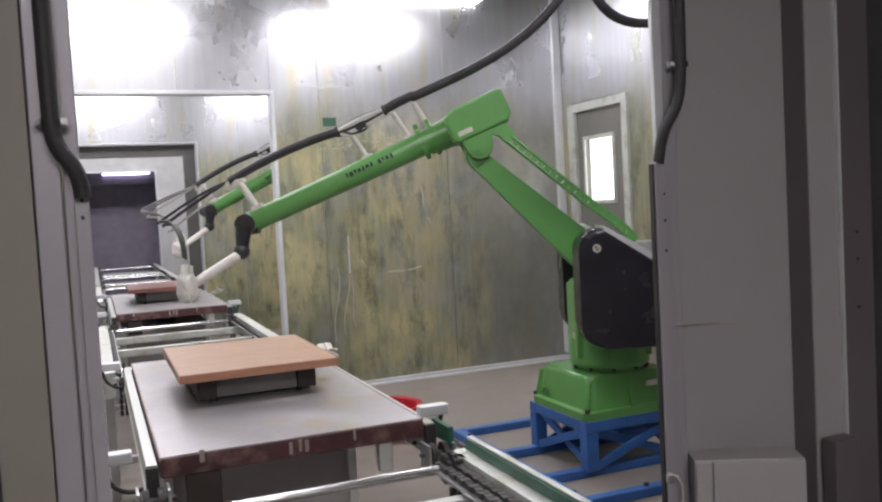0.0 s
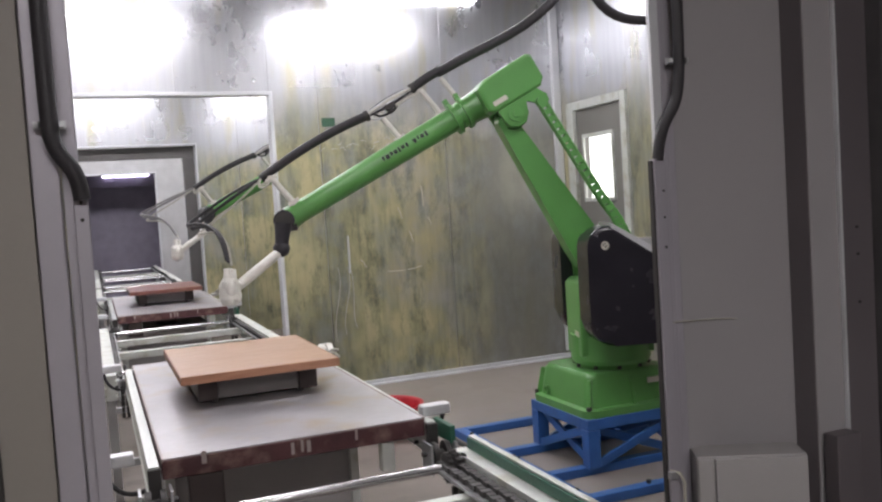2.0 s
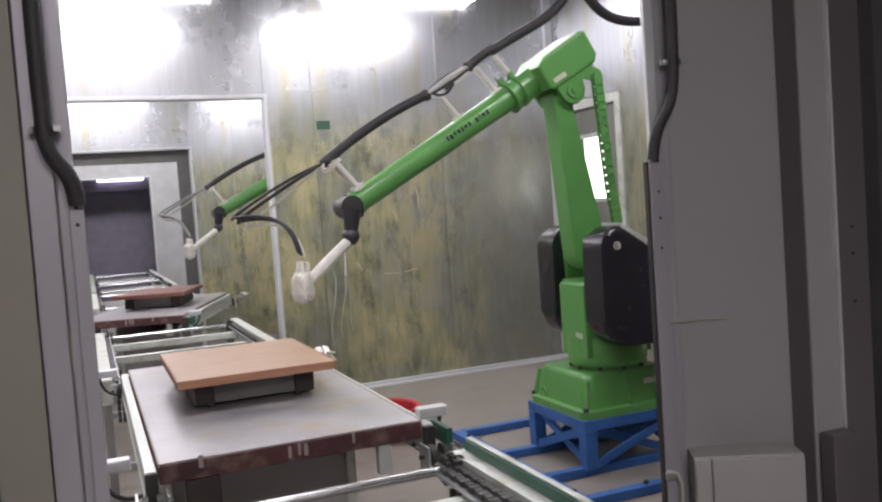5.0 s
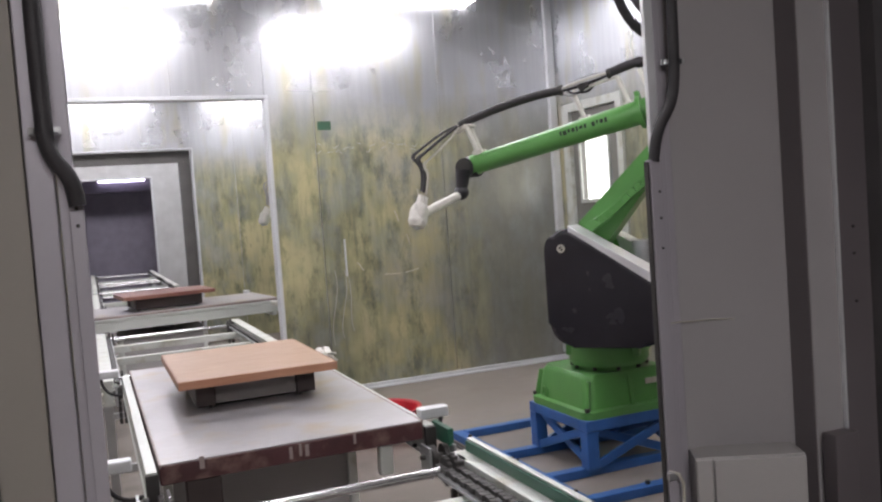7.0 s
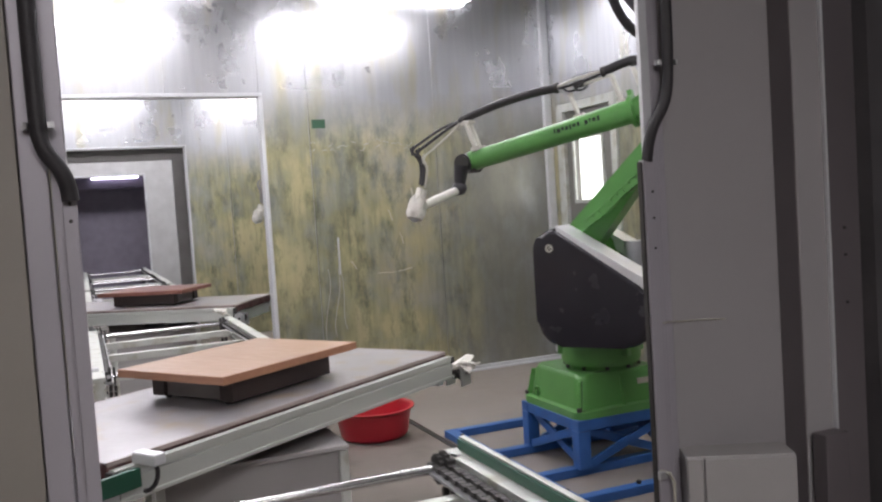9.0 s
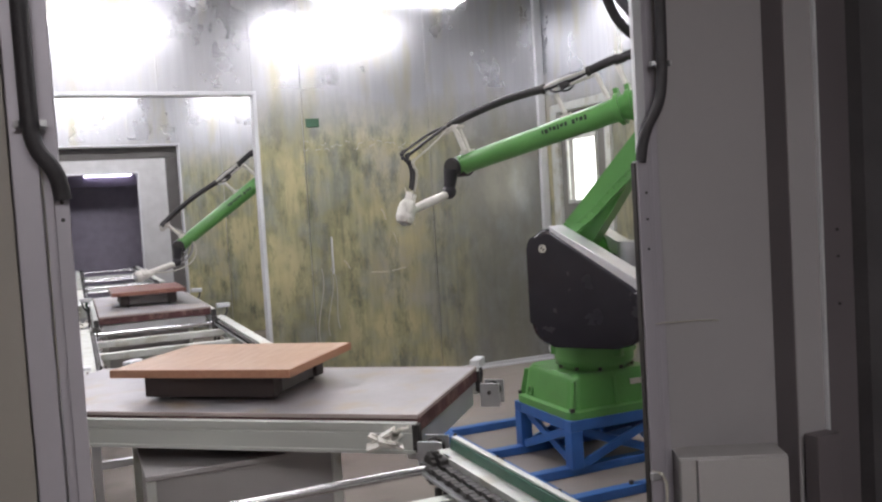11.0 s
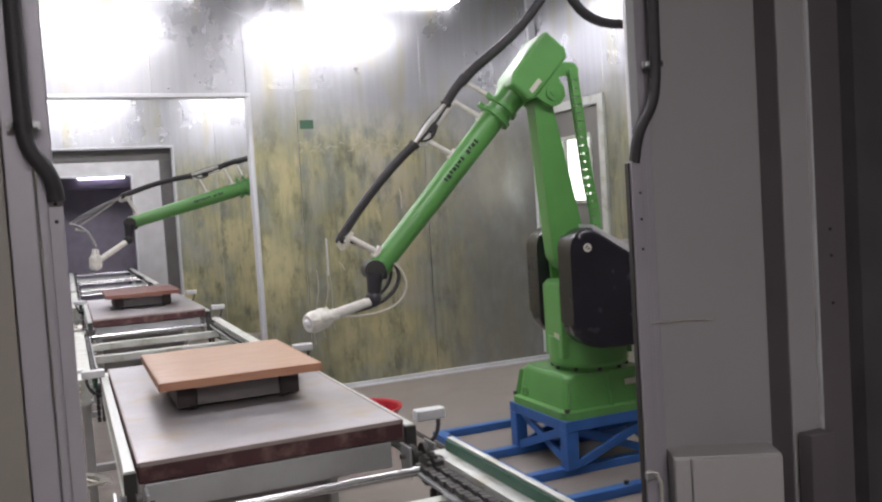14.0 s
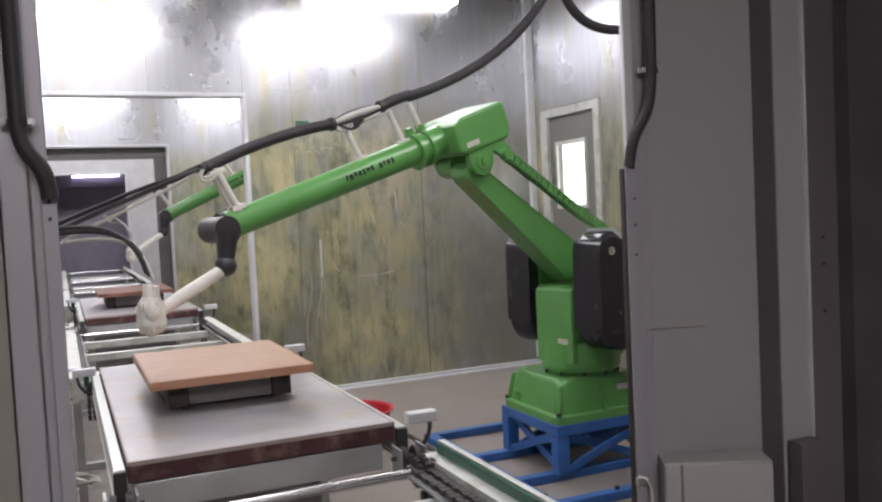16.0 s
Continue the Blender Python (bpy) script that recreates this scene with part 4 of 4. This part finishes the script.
    for s in (1, -1):
        bm = bmesh.new()
        ear = [(-0.16, 0.066), (-0.197, 0.008), (-0.192, -0.028), (-0.165, -0.044), (-0.136, -0.022), (-0.09, 0.03)] if s > 0 else [(-0.09, 0.062)]
        extrude_outline(bm, ear + [(-0.076, 0.028), (-0.066, -0.025), (-0.03, -0.064), (0.02, -0.068), (0.06, -0.04), (0.072, 0.0), (0.076, EO - 0.08)], s * 0.131 - 0.011, s * 0.131 + (0.016 if s > 0 else 0.011), 0.004)
        part("lug", bm, GREEN, fore)
    for x in (0.20, 0.265):
        bm = bmesh.new()
        rod(bm, (x - 0.012, 0, EO), (x + 0.012, 0, EO), 0.088, 24)
        box(bm, x - 0.012, x + 0.012, -0.02, 0.02, EO + 0.08, EO + 0.115)
        part("clamp_ring", bm, GREEN, fore)
    # dark lettering, as bars along the tube
    x = 0.44
    for k in range(11):
        wd = (0.014, 0.02, 0.011, 0.018)[k % 4]
        if k == 4:
            x += 0.022
        for s in (1,):
            bm = bmesh.new()
            ang = 8
            box(bm, x, x + wd, -0.001, 0.001, -0.013 + 0.004 * (k % 3), 0.015 - 0.003 * (k % 2), m=pose(0, s * 0.0635 * math.cos(radians(ang)), EO + 0.003 + 0.0635 * math.sin(radians(ang)), s * ang))
            part("letter_bar", bm, INK, fore)
        x += wd + 0.008
    top = EO + 0.225
    posts = ((L2 - 0.03, -0.026), (L2 - 0.03, 0.026), (0.60, 0.0), (0.345, 0.0), (0.22, 0.0))
    for x, y in posts:
        bm = bmesh.new()
        lean = 0.03
        rod(bm, (x - lean, y, EO + 0.05), (x, y, top), 0.0145, 12)
        box(bm, x - lean - 0.03, x - lean + 0.03, y - 0.016, y + 0.016, EO + 0.055, EO + 0.075)
        part("hose_post", bm, WHITE_PLASTIC, fore, "white hose post")
    bm = bmesh.new()
    rod(bm, (0.60, 0, top), (0.345, 0, top), 0.0105, 12)
    part("hose_post_bar", bm, WHITE_PLASTIC, fore, "white cross bar")
    hz = top + 0.028
    bm = bmesh.new()
    pipe(bm, bezier((L2 + 0.02, 0, hz), (L2 - 0.2, 0, hz + 0.03), (0.85, 0, hz + 0.03), (0.66, 0, hz), 12), 0.024, 12)
    part("hose_sleeve", bm, RUBBER, fore, "black corrugated hose sleeve")
    for k, (dy, dz, m) in enumerate(((0.012, 0.022, ALU), (-0.012, 0.012, CABLE), (0.0, 0.03, RUBBER), (0.018, 0.0, ALU), (-0.018, 0.014, RUBBER), (0.015, -0.02, RUBBER), (0.020, 0.010, CABLE))):
        bm = bmesh.new()
        pipe(bm, bezier((0.67, dy * 0.5, hz), (0.58, dy, hz + dz), (0.46, dy, hz + dz), (0.37, dy * 0.5, hz), 10), 0.008, 8)
        part("inner_line", bm, m, fore)
    bm = bmesh.new()
    pipe(bm, bezier((0.38, 0, hz), (0.32, 0, hz + 0.01), (0.27, 0, hz + 0.012), (0.20, 0, hz + 0.01), 6), 0.025, 12)
    part("hose_sleeve", bm, RUBBER, fore, "black corrugated hose sleeve")
    part("connector", boxed((0.50, 0.56, -0.022, 0.022, top - 0.01, top + 0.035), bevel=0.006), DARK_STEEL, fore, "dark hose connector")
    part("connector", boxed((0.56, 0.60, -0.03, 0.004, top + 0.012, top + 0.05), bevel=0.006), ALU, fore, "bright hose connector")
    for x0, x1, y0, m in ((0.63, 0.50, 0.03, RUBBER), (0.60, 0.47, -0.034, RUBBER), (0.66, 0.55, 0.018, ALU)):
        bm = bmesh.new()
        pipe(bm, bezier((x0, 0, hz), (x0 - 0.02, y0, top - 0.035), (x1 + 0.02, y0, top - 0.04), (x1, y0 * 0.4, top + 0.03), 8), 0.006, 6)
        part("drooping_line", bm, m, fore)
    part("fitting", boxed((L2 - 0.06, L2 + 0.005, -0.04, 0.04, top - 0.006, top + 0.012), bevel=0.004), WHITE_PLASTIC, fore, "white hose fitting")
    for x0, x1, dz, m in ((L2 + 0.03, L2 - 0.03, -0.06, CABLE), (L2 + 0.02, L2 - 0.02, -0.04, CABLE)):
        bm = bmesh.new()
        pipe(bm, bezier((x0, 0.02, hz), (x0 + 0.06, 0.03, hz + dz), (x1, 0.045, hz + dz), (x1, 0.03, hz - 0.01), 10), 0.006, 8)
        part("loose_loop", bm, m, fore, "loose cable loop at the hose end")
    for x in (L2 - 0.01, 0.66, 0.38):
        bm = bmesh.new()
        rod(bm, (x - 0.010, 0, hz), (x + 0.010, 0, hz), 0.030, 16)
        part("hose_band", bm, DARK_STEEL, fore, "dark hose band")
    # wrist, upright with the waist's heading
    bm = bmesh.new()
    rod(bm, (-0.03, -0.01, 0.0), (0.035, -0.01, -0.005), 0.063, 22)
    rod(bm, (0.03, -0.108, -0.008), (0.03, 0.070, -0.008), 0.055, 24)
    wr = part("wrist", bm, WRIST, t, "black wrist motor block")
    bm = bmesh.new()
    rod(bm, (0.035, 0.072, -0.02), (0.05, 0.079, -0.135), 0.046, 18, 0.033)
    ball(bm, (0.052, 0.079, -0.150), 0.044, 16)
    part("knuckle", bm, WRIST, wr)
    bm = bmesh.new()
    rod(bm, (0.03, -0.122, -0.010), (0.03, -0.1085, -0.010), 0.045, 24)
    for k in range(6):
        a = k * math.pi / 3
        rod(bm, (0.03 + 0.034 * math.cos(a), -0.127, -0.010 + 0.034 * math.sin(a)), (0.03 + 0.034 * math.cos(a), -0.122, -0.010 + 0.034 * math.sin(a)), 0.006, 6)
    part("motor_cap", bm, DARK_STEEL, wr, "worn dark metal motor cap")
    bm = bmesh.new()
    rod(bm, (0.03, 0.0705, -0.008), (0.03, 0.078, -0.008), 0.045, 24)
    part("motor_cap", bm, DARK_STEEL, wr, "worn dark metal motor cap")
    # gun stick along its own x
    bm = bmesh.new()
    rod(bm, (0.02, 0, 0), (0.20, 0, 0), 0.024, 14, 0.027)
    rod(bm, (0.20, 0, 0), (STICK, 0, 0), 0.027, 14, 0.022)
    st = part("gun_arm", bm, WHITE_PLASTIC, t, "white wrapped gun arm")
    # spray gun along its own x
    bm = bmesh.new()
    rod(bm, (-0.072, 0, 0), (-0.045, 0, 0), 0.034, 18, 0.050)
    rod(bm, (-0.045, 0, 0), (0.030, 0, 0), 0.050, 18, 0.054)
    rod(bm, (0.030, 0, 0), (0.060, 0, 0), 0.054, 18, 0.042)
    rod(bm, (-0.120, 0.0, 0.012), (-0.066, 0, 0.008), 0.016, 10, 0.024)
    rod(bm, (-0.115, 0.018, -0.012), (-0.066, 0.012, -0.010), 0.013, 10, 0.02)
    ball(bm, (-0.02, 0.034, 0.012), 0.028, 14, (1.5, 1, 1))
    ball(bm, (0.0, -0.032, -0.016), 0.030, 14, (1.4, 1, 1))
    for k in range(14):
        a = k * 2.4
        x = -0.05 + 0.095 * ((k * 0.37) % 1)
        ball(bm, (x, 0.047 * math.cos(a), 0.047 * math.sin(a)), 0.0085, 8, (2.4, 1, 1))
    gun = part("spray_gun", bm, WHITE_PLASTIC, t, "spray gun wrapped in white film")
    bm = bmesh.new()
    rod(bm, (0.058, 0, 0), (0.074, 0, 0), 0.026, 14, 0.014)
    part("nozzle", bm, ALU, gun)
    return t, waist, arm, bar, fore, wr, st, gun


# ---- free hoses, in short rigid pieces that move ----
def hose(name, n, length, r, material, label, category, group=""):
    t = thing(name, pose(0, 0, 0), label, category, group)
    bm = bmesh.new()
    rod(bm, (-length / 2, 0, 0), (length / 2, 0, 0), r, 10)
    ball(bm, (-length / 2, 0, 0), r, 8)
    ball(bm, (length / 2, 0, 0), r, 8)
    me = smooth_mesh("segment", bm, material)
    out = []
    for k in range(n):
        ob = new("segment", me)
        ob.parent = t
        out.append(ob)
    return out


ROBOTS, CEILING_HOSES = [], []
for k in range(2):
    ROBOTS.append((robot(AX, AY + STEP * k), AX, AY + STEP * k,
                   hose("supply_hose", 13, 0.125, 0.026, RUBBER, "black corrugated hose hanging from the ceiling to the robot arm", "hose", "supply hoses"),
                   hose("gun_hose", 26, 0.05, 0.0095, (RUBBER, GREY_LINE)[k], ("thin black paint hose looping to the spray gun", "thin grey paint hose looping to the spray gun")[k], "hose", "gun hoses"),
                   hose("gun_hose", 26, 0.05, 0.008, (RUBBER, GREY_LINE)[k], ("thin black paint hose looping to the spray gun", "thin grey paint hose looping to the spray gun")[k], "hose", "gun hoses"),
                   hose("gun_air_line", 26, 0.05, 0.006, CABLE, "pale air line looping to the spray gun", "hose", "gun hoses")))
    bm = bmesh.new()
    y = AY + STEP * k
    pipe(bm, bezier((2.51, y + 0.1, 3.42), (2.53, y + 0.1, 2.37), (2.71, y + 0.1, 2.31), (3.4, y + 0.1, 2.50), 20), 0.027, 12)
    CEILING_HOSES.append(solid("ceiling_hose", bm, RUBBER, "black hose loop hanging from the ceiling", "hose", group="ceiling hoses"))


def motions():
    def curve(rows, t):
        """Smooth course through rows of (seconds, value)."""
        if t <= rows[0][0]:
            return rows[0][1]
        if t >= rows[-1][0]:
            return rows[-1][1]
        i = max(k for k in range(len(rows) - 1) if rows[k][0] <= t)
        (t0, v0), (t1, v1) = rows[i], rows[i + 1]
        m0 = (v1 - rows[i - 1][1]) / (t1 - rows[i - 1][0]) if i else (v1 - v0) / (t1 - t0)
        m1 = (rows[i + 2][1] - v0) / (rows[i + 2][0] - t0) if i + 2 < len(rows) else (v1 - v0) / (t1 - t0)
        s, d = (t - t0) / (t1 - t0), (v1 - v0) / (t1 - t0)
        if m0 * d <= 0:
            m0 = 0
        if m1 * d <= 0:
            m1 = 0
        m0, m1 = (max(-3 * abs(d), min(3 * abs(d), m)) for m in (m0, m1))
        h = t1 - t0
        return v0 * (2 * s ** 3 - 3 * s * s + 1) + h * m0 * (s ** 3 - 2 * s * s + s) + v1 * (3 * s * s - 2 * s ** 3) + h * m1 * (s ** 3 - s * s)

    times = [0.1 * k for k in range(161)]
    # turntables: degrees turned clockwise
    turn_1 = [(0, 0), (7.35, 0), (7.5, 3.6), (8.0, 18.1), (8.5, 36.9), (9.0, 55.5), (11.3, 140.4), (11.8, 159.6), (12.2, 173.9), (12.5, 179.3), (12.7, 180), (16, 180)]
    turn_2 = [(0, 0), (4.3, 0), (4.6, 5), (6.3, 66), (6.5, 73), (7.0, 84), (7.5, 93), (8.0, 100), (9.0, 122), (10.6, 178), (10.9, 180), (16, 180)]
    for (tab, pan, sup, cx, cy), rows in zip(tables, (turn_1, turn_2)):
        for ob, (u, v), lean in ((tab, (0, 0), 0), (pan, (0.0, 0.03), 0), (sup, (0.0, 0.03), 0)):
            walk(ob, [(t, pose(cx, cy, TZ, 0, 0, -curve(rows, t)) @ pose(u, v, 0, 0, 0, lean)) for t in times])
    # robot one: heading, shoulder, forearm pitch, gun arm pitch, gun pitch
    yaw = [(0, 159.3), (0.3, 177.5), (0.5, 190.5), (0.7, 195.7), (1, 193.3), (1.2, 178.5), (1.5, 161), (1.7, 158.4), (2, 165.4), (2.2, 179.5), (2.5, 198.3), (2.7, 200.3), (3, 186.5), (3.2, 170.1), (3.5, 155.7), (3.7, 153.1), (4, 174.8), (4.2, 192.8), (4.5, 203), (5, 178), (5.45, 153), (5.9, 174), (6.3, 199.2), (6.5, 191.6), (6.8, 157.8), (7, 131.3), (9, 126), (11.5, 125.9), (12, 129.5), (12.2, 140.8), (12.5, 153.3), (12.7, 156.8), (13, 160.4), (13.2, 156.7), (13.5, 151.4), (13.7, 143.8), (14, 169), (14.2, 173.8), (14.5, 189.4), (14.7, 199.6), (15, 211), (15.2, 210.5), (15.5, 204), (16, 194)]
    sho = [(0, 46.2), (0.3, 40.3), (0.5, 41.9), (0.7, 47.6), (1, 36.8), (1.2, 35.6), (1.5, 37.2), (1.7, 39), (2, 30.3), (2.2, 25.9), (2.5, 34), (2.7, 30.1), (3, 20.8), (3.2, 21.7), (3.5, 27.8), (3.7, 23.7), (4, 13.9), (4.2, 16.3), (4.5, 18), (5, 8), (5.45, 8), (5.9, 4), (6.3, 1.5), (6.5, -14.8), (6.8, -46), (7, -42.7), (9, -42.2), (11.5, -38), (12, -36.5), (12.2, -10.6), (12.5, 21.9), (12.7, 45.2), (13, 51.7), (13.2, 44.1), (13.5, 33.1), (13.7, 27.5), (14, 7.7), (14.2, 7.4), (14.5, 8.6), (14.7, 12), (15, 21.5), (15.2, 13), (15.5, 11), (16, 53.6)]
    elb = [(0, -21.5), (0.3, -23.8), (0.5, -21.6), (0.7, -19.9), (1, -23.5), (1.2, -26.4), (1.5, -25.5), (1.7, -26.7), (2, -27.7), (2.2, -28.6), (2.5, -24.7), (2.7, -25.9), (3, -28.6), (3.2, -30), (3.5, -28.3), (3.7, -29.1), (4, -30.2), (4.2, -28.6), (5, -30), (6.3, -30), (6.5, -26), (6.8, -11.9), (7, -11.3), (9, -10.6), (11.5, -13.6), (12, -14.2), (12.2, -24.5), (12.5, -30), (12.7, -27.7), (13, -30.7), (13.2, -36.2), (13.5, -41.5), (13.7, -44.3), (14, -48.2), (14.2, -47.7), (14.5, -46.4), (14.7, -46.3), (15, -44.3), (15.2, -40.8), (15.5, -30.5), (16, -17.7)]
    arm = [(0, -26), (0.3, -31), (0.7, -31), (1, -34), (1.5, -29), (2, -31), (2.5, -32), (3, -32), (3.5, -32), (4.2, -33), (6.3, -38), (6.5, -30), (6.8, -23), (7, -18), (9, -16), (12, -17), (12.3, -27), (12.5, -28), (12.7, -20), (13, -18), (13.5, -13), (14, -9), (14.5, -11), (15, -9), (15.2, -17), (15.5, -36), (16, -26)]
    gun = [(0, -88), (6.3, -88), (6.6, -80), (7.0, -70), (12.0, -66), (12.3, -55), (12.6, -30), (13.0, -12), (15.0, -8), (15.2, -25), (15.5, -88), (16, -88)]
    yaw2 = [(0, 189.4), (0.5, 178.5), (1.0, 179.3), (1.5, 185.6), (2.0, 188.6), (2.5, 184.7), (3.0, 190.2), (3.5, 183.5), (4.0, 195), (4.6, 165), (5.2, 185), (5.8, 150), (6.3, 132), (9.5, 132), (10.4, 150), (11.0, 175), (11.5, 178), (12.0, 180),
            (12.5, 160), (13.0, 158), (13.5, 175), (14.0, 177.7), (14.5, 184), (15.0, 195), (15.5, 178), (16, 179)]
    sho2 = [(0, 20.9), (0.5, 28.8), (1.0, 26.3), (1.5, 21.4), (2.0, 21.5), (2.5, 22), (3.0, 21.3), (3.5, 19.5), (4.0, 18), (5.2, 5), (5.8, -20), (6.3, -39), (9.5, -39), (10.4, 0), (11.0, 35), (11.5, 30.5), (12.0, 17), (12.5, 17),
            (13.0, 18), (13.5, 12.5), (14.0, 54), (14.5, 22.4), (15.0, 19.6), (15.5, 53), (16, 26.6)]
    elb2 = [(0, -25.8), (0.5, -22.1), (1.0, -24.8), (1.5, -27.4), (2.0, -26), (2.5, -24.4), (3.0, -27.9), (3.5, -29.5), (4.0, -28), (5.2, -26), (5.8, -16), (6.3, -10.6), (9.5, -10.6), (10.4, -28), (11.0, -36), (11.5, -38.4), (12.0, -46),
            (12.5, -47), (13.0, -45), (13.5, -30.5), (14.0, -14.6), (14.5, -29.5), (15.0, -30), (15.5, -15.7), (16, -24.9)]
    arm2 = [(0, -30), (5.5, -32), (6.3, -17), (9.5, -17), (11.0, -14), (12.6, -14), (13.2, -28), (16, -30)]
    gun2 = [(0, -88), (5.5, -88), (6.3, -70), (9.5, -66), (11.0, -12), (12.6, -12), (13.2, -86), (16, -88)]
    for (robo, ax, ay, supply, line_a, line_c, line_b), (ya, sh, el, ar, gu) in zip(ROBOTS, ((yaw, sho, elb, arm, gun), (yaw2, sho2, elb2, arm2, gun2))):
        slack = []
        root, waist, upper, bar, fore, wrist, stick, spray = robo
        rows = {ob: [] for ob in (waist, upper, bar, fore, wrist, stick, spray)}
        hoses = {ob: [] for ob in (*supply, *line_a, *line_b, *line_c)}
        for t in times:
            a, s, e, g, n = (curve(r, t) for r in (ya, sh, el, ar, gu))
            turn = pose(0, 0, -BZ, 0, 0, a)
            shoulder = turn @ Vector((A1, ARM_Y, Z2))
            heading = pose(0, 0, 0, 0, 0, a)
            m_up = Matrix.Translation(shoulder) @ heading @ pose(0, 0, 0, 0, s)
            elbow = m_up @ Vector((0, 0, L1))
            m_fore = Matrix.Translation(elbow) @ heading @ pose(0, 0, 0, 0, -e)
            d = m_fore.to_3x3() @ Vector((1, 0, 0))
            eye_b = m_fore @ Vector((-0.140, 0.152, -0.012))
            eye_a = turn @ Vector((A1 - 0.060, ARM_Y + 0.175, Z2 + 0.155))
            up_dir, side_dir = (eye_b - eye_a).normalized(), heading.to_3x3() @ Vector((0, 1, 0))
            m_bar = Matrix.Translation(eye_b) @ Matrix((side_dir.cross(up_dir), side_dir, up_dir)).transposed().to_4x4() @ pose(0, 0, -L1)
            tip = m_fore @ Vector((L2, 0, EO))
            m_wr = Matrix.Translation(tip) @ heading
            joint = m_wr @ Vector((0.052, 0.079, -0.158))
            m_st = Matrix.Translation(joint) @ pose(0, 0, 0, 0, -g, 200)
            end = m_st @ Vector((STICK, 0, 0))
            m_gun = Matrix.Translation(end) @ pose(0, 0, 0, 0, -n, 200)
            for ob, m in zip((waist, upper, bar, fore, wrist, stick, spray), (turn, m_up, m_bar, m_fore, m_wr, m_st, m_gun)):
                rows[ob].append((t, m))
            k = max(0.0, min(1.0, -s / 36))
            slack.append((t, pose(0.17 * k, -0.10 * k, -0.12 * k)))
            base = pose(ax, ay, BZ)
            hz = EO + 0.255
            p0 = base @ m_fore @ Vector((0.20, 0, hz))
            top = Vector((ax + 0.24, ay + 0.1, CEIL_Z - 0.02))
            away = p0 - d * (0.5 - 0.28 * max(0.0, min(1.0, (-e - 25) / 20)))
            pts = bezier(p0, away, top - Vector((0.26, 0, 0.90)), top, len(supply))
            key_hose(hoses, supply, pts, t)
            # the thin lines run on past the posts and come back to the gun
            q0 = base @ m_fore @ Vector((L2 + 0.02, 0, hz))
            q3 = base @ m_gun @ Vector((-0.12, 0, 0.0))
            back = -(m_gun.to_3x3() @ Vector((1, 0, 0)))
            up = max(0.0, min(1.0, (-n - 20) / 45))
            out = max(0.03, min(1.0, (-n - 68) / 20))
            side = heading.to_3x3() @ Vector((-0.45, 0.05, -0.02))
            swing = heading.to_3x3() @ Vector((0.21, -0.44, 0)) * out + Vector((-0.03, -0.01, 0))
            tall = Vector((0, 0, 1))
            apex = q3 + tall * 0.20 + swing
            for line, off in ((line_a, Vector((0, 0, 0))), (line_c, Vector((-0.02, 0.02, 0.015))), (line_b, Vector((0.02, -0.02, -0.03)))):
                tip_q, end_q = apex + off * 1.2, q3 + off * 0.5
                ahead = bezier(q0, q0 + (tip_q - q0) * 0.33 + tall * 0.015 + off, tip_q + (q0 - tip_q) * 0.2, tip_q, 12)[:-1] + \
                    bezier(tip_q, tip_q - swing * 0.55 + tall * (0.06 * out - 0.03), end_q + back * 0.22, end_q, 16)
                behind = bezier(q0, q0 + d * 0.04 + side + off * 2, q3 + back * 0.55 - tall * 0.12 + off * 2, end_q, 27)
                key_hose(hoses, line, rounded(even([b.lerp(a, up) for a, b in zip(ahead, behind)], len(line)), 3 if ay == AY else 14), t)
        walk(CEILING_HOSES[ROBOTS.index((robo, ax, ay, supply, line_a, line_c, line_b))], slack)
        for ob, r in (*rows.items(), *hoses.items()):
            walk(ob, r)


def even(pts, n):
    """n + 1 points at equal steps along the line pts."""
    run = [0.0]
    for a, b in zip(pts, pts[1:]):
        run.append(run[-1] + (b - a).length)
    out, i = [], 0
    for k in range(n + 1):
        want = run[-1] * k / n
        while i < len(pts) - 2 and run[i + 1] < want:
            i += 1
        out.append(pts[i].lerp(pts[i + 1], (want - run[i]) / max(1e-6, run[i + 1] - run[i])))
    return out


def rounded(pts, times):
    """The line pts with its sharp bends eased, its ends kept."""
    for _ in range(times):
        pts = [pts[0]] + [(a + b * 2 + c) / 4 for a, b, c in zip(pts, pts[1:], pts[2:])] + [pts[-1]]
    return pts


def key_hose(hoses, pieces, pts, t):
    for ob, a, b in zip(pieces, pts, pts[1:]):
        hoses[ob].append((t, Matrix.Translation((a + b) / 2) @ (b - a).to_track_quat("X", "Z").to_matrix().to_4x4()))


motions()
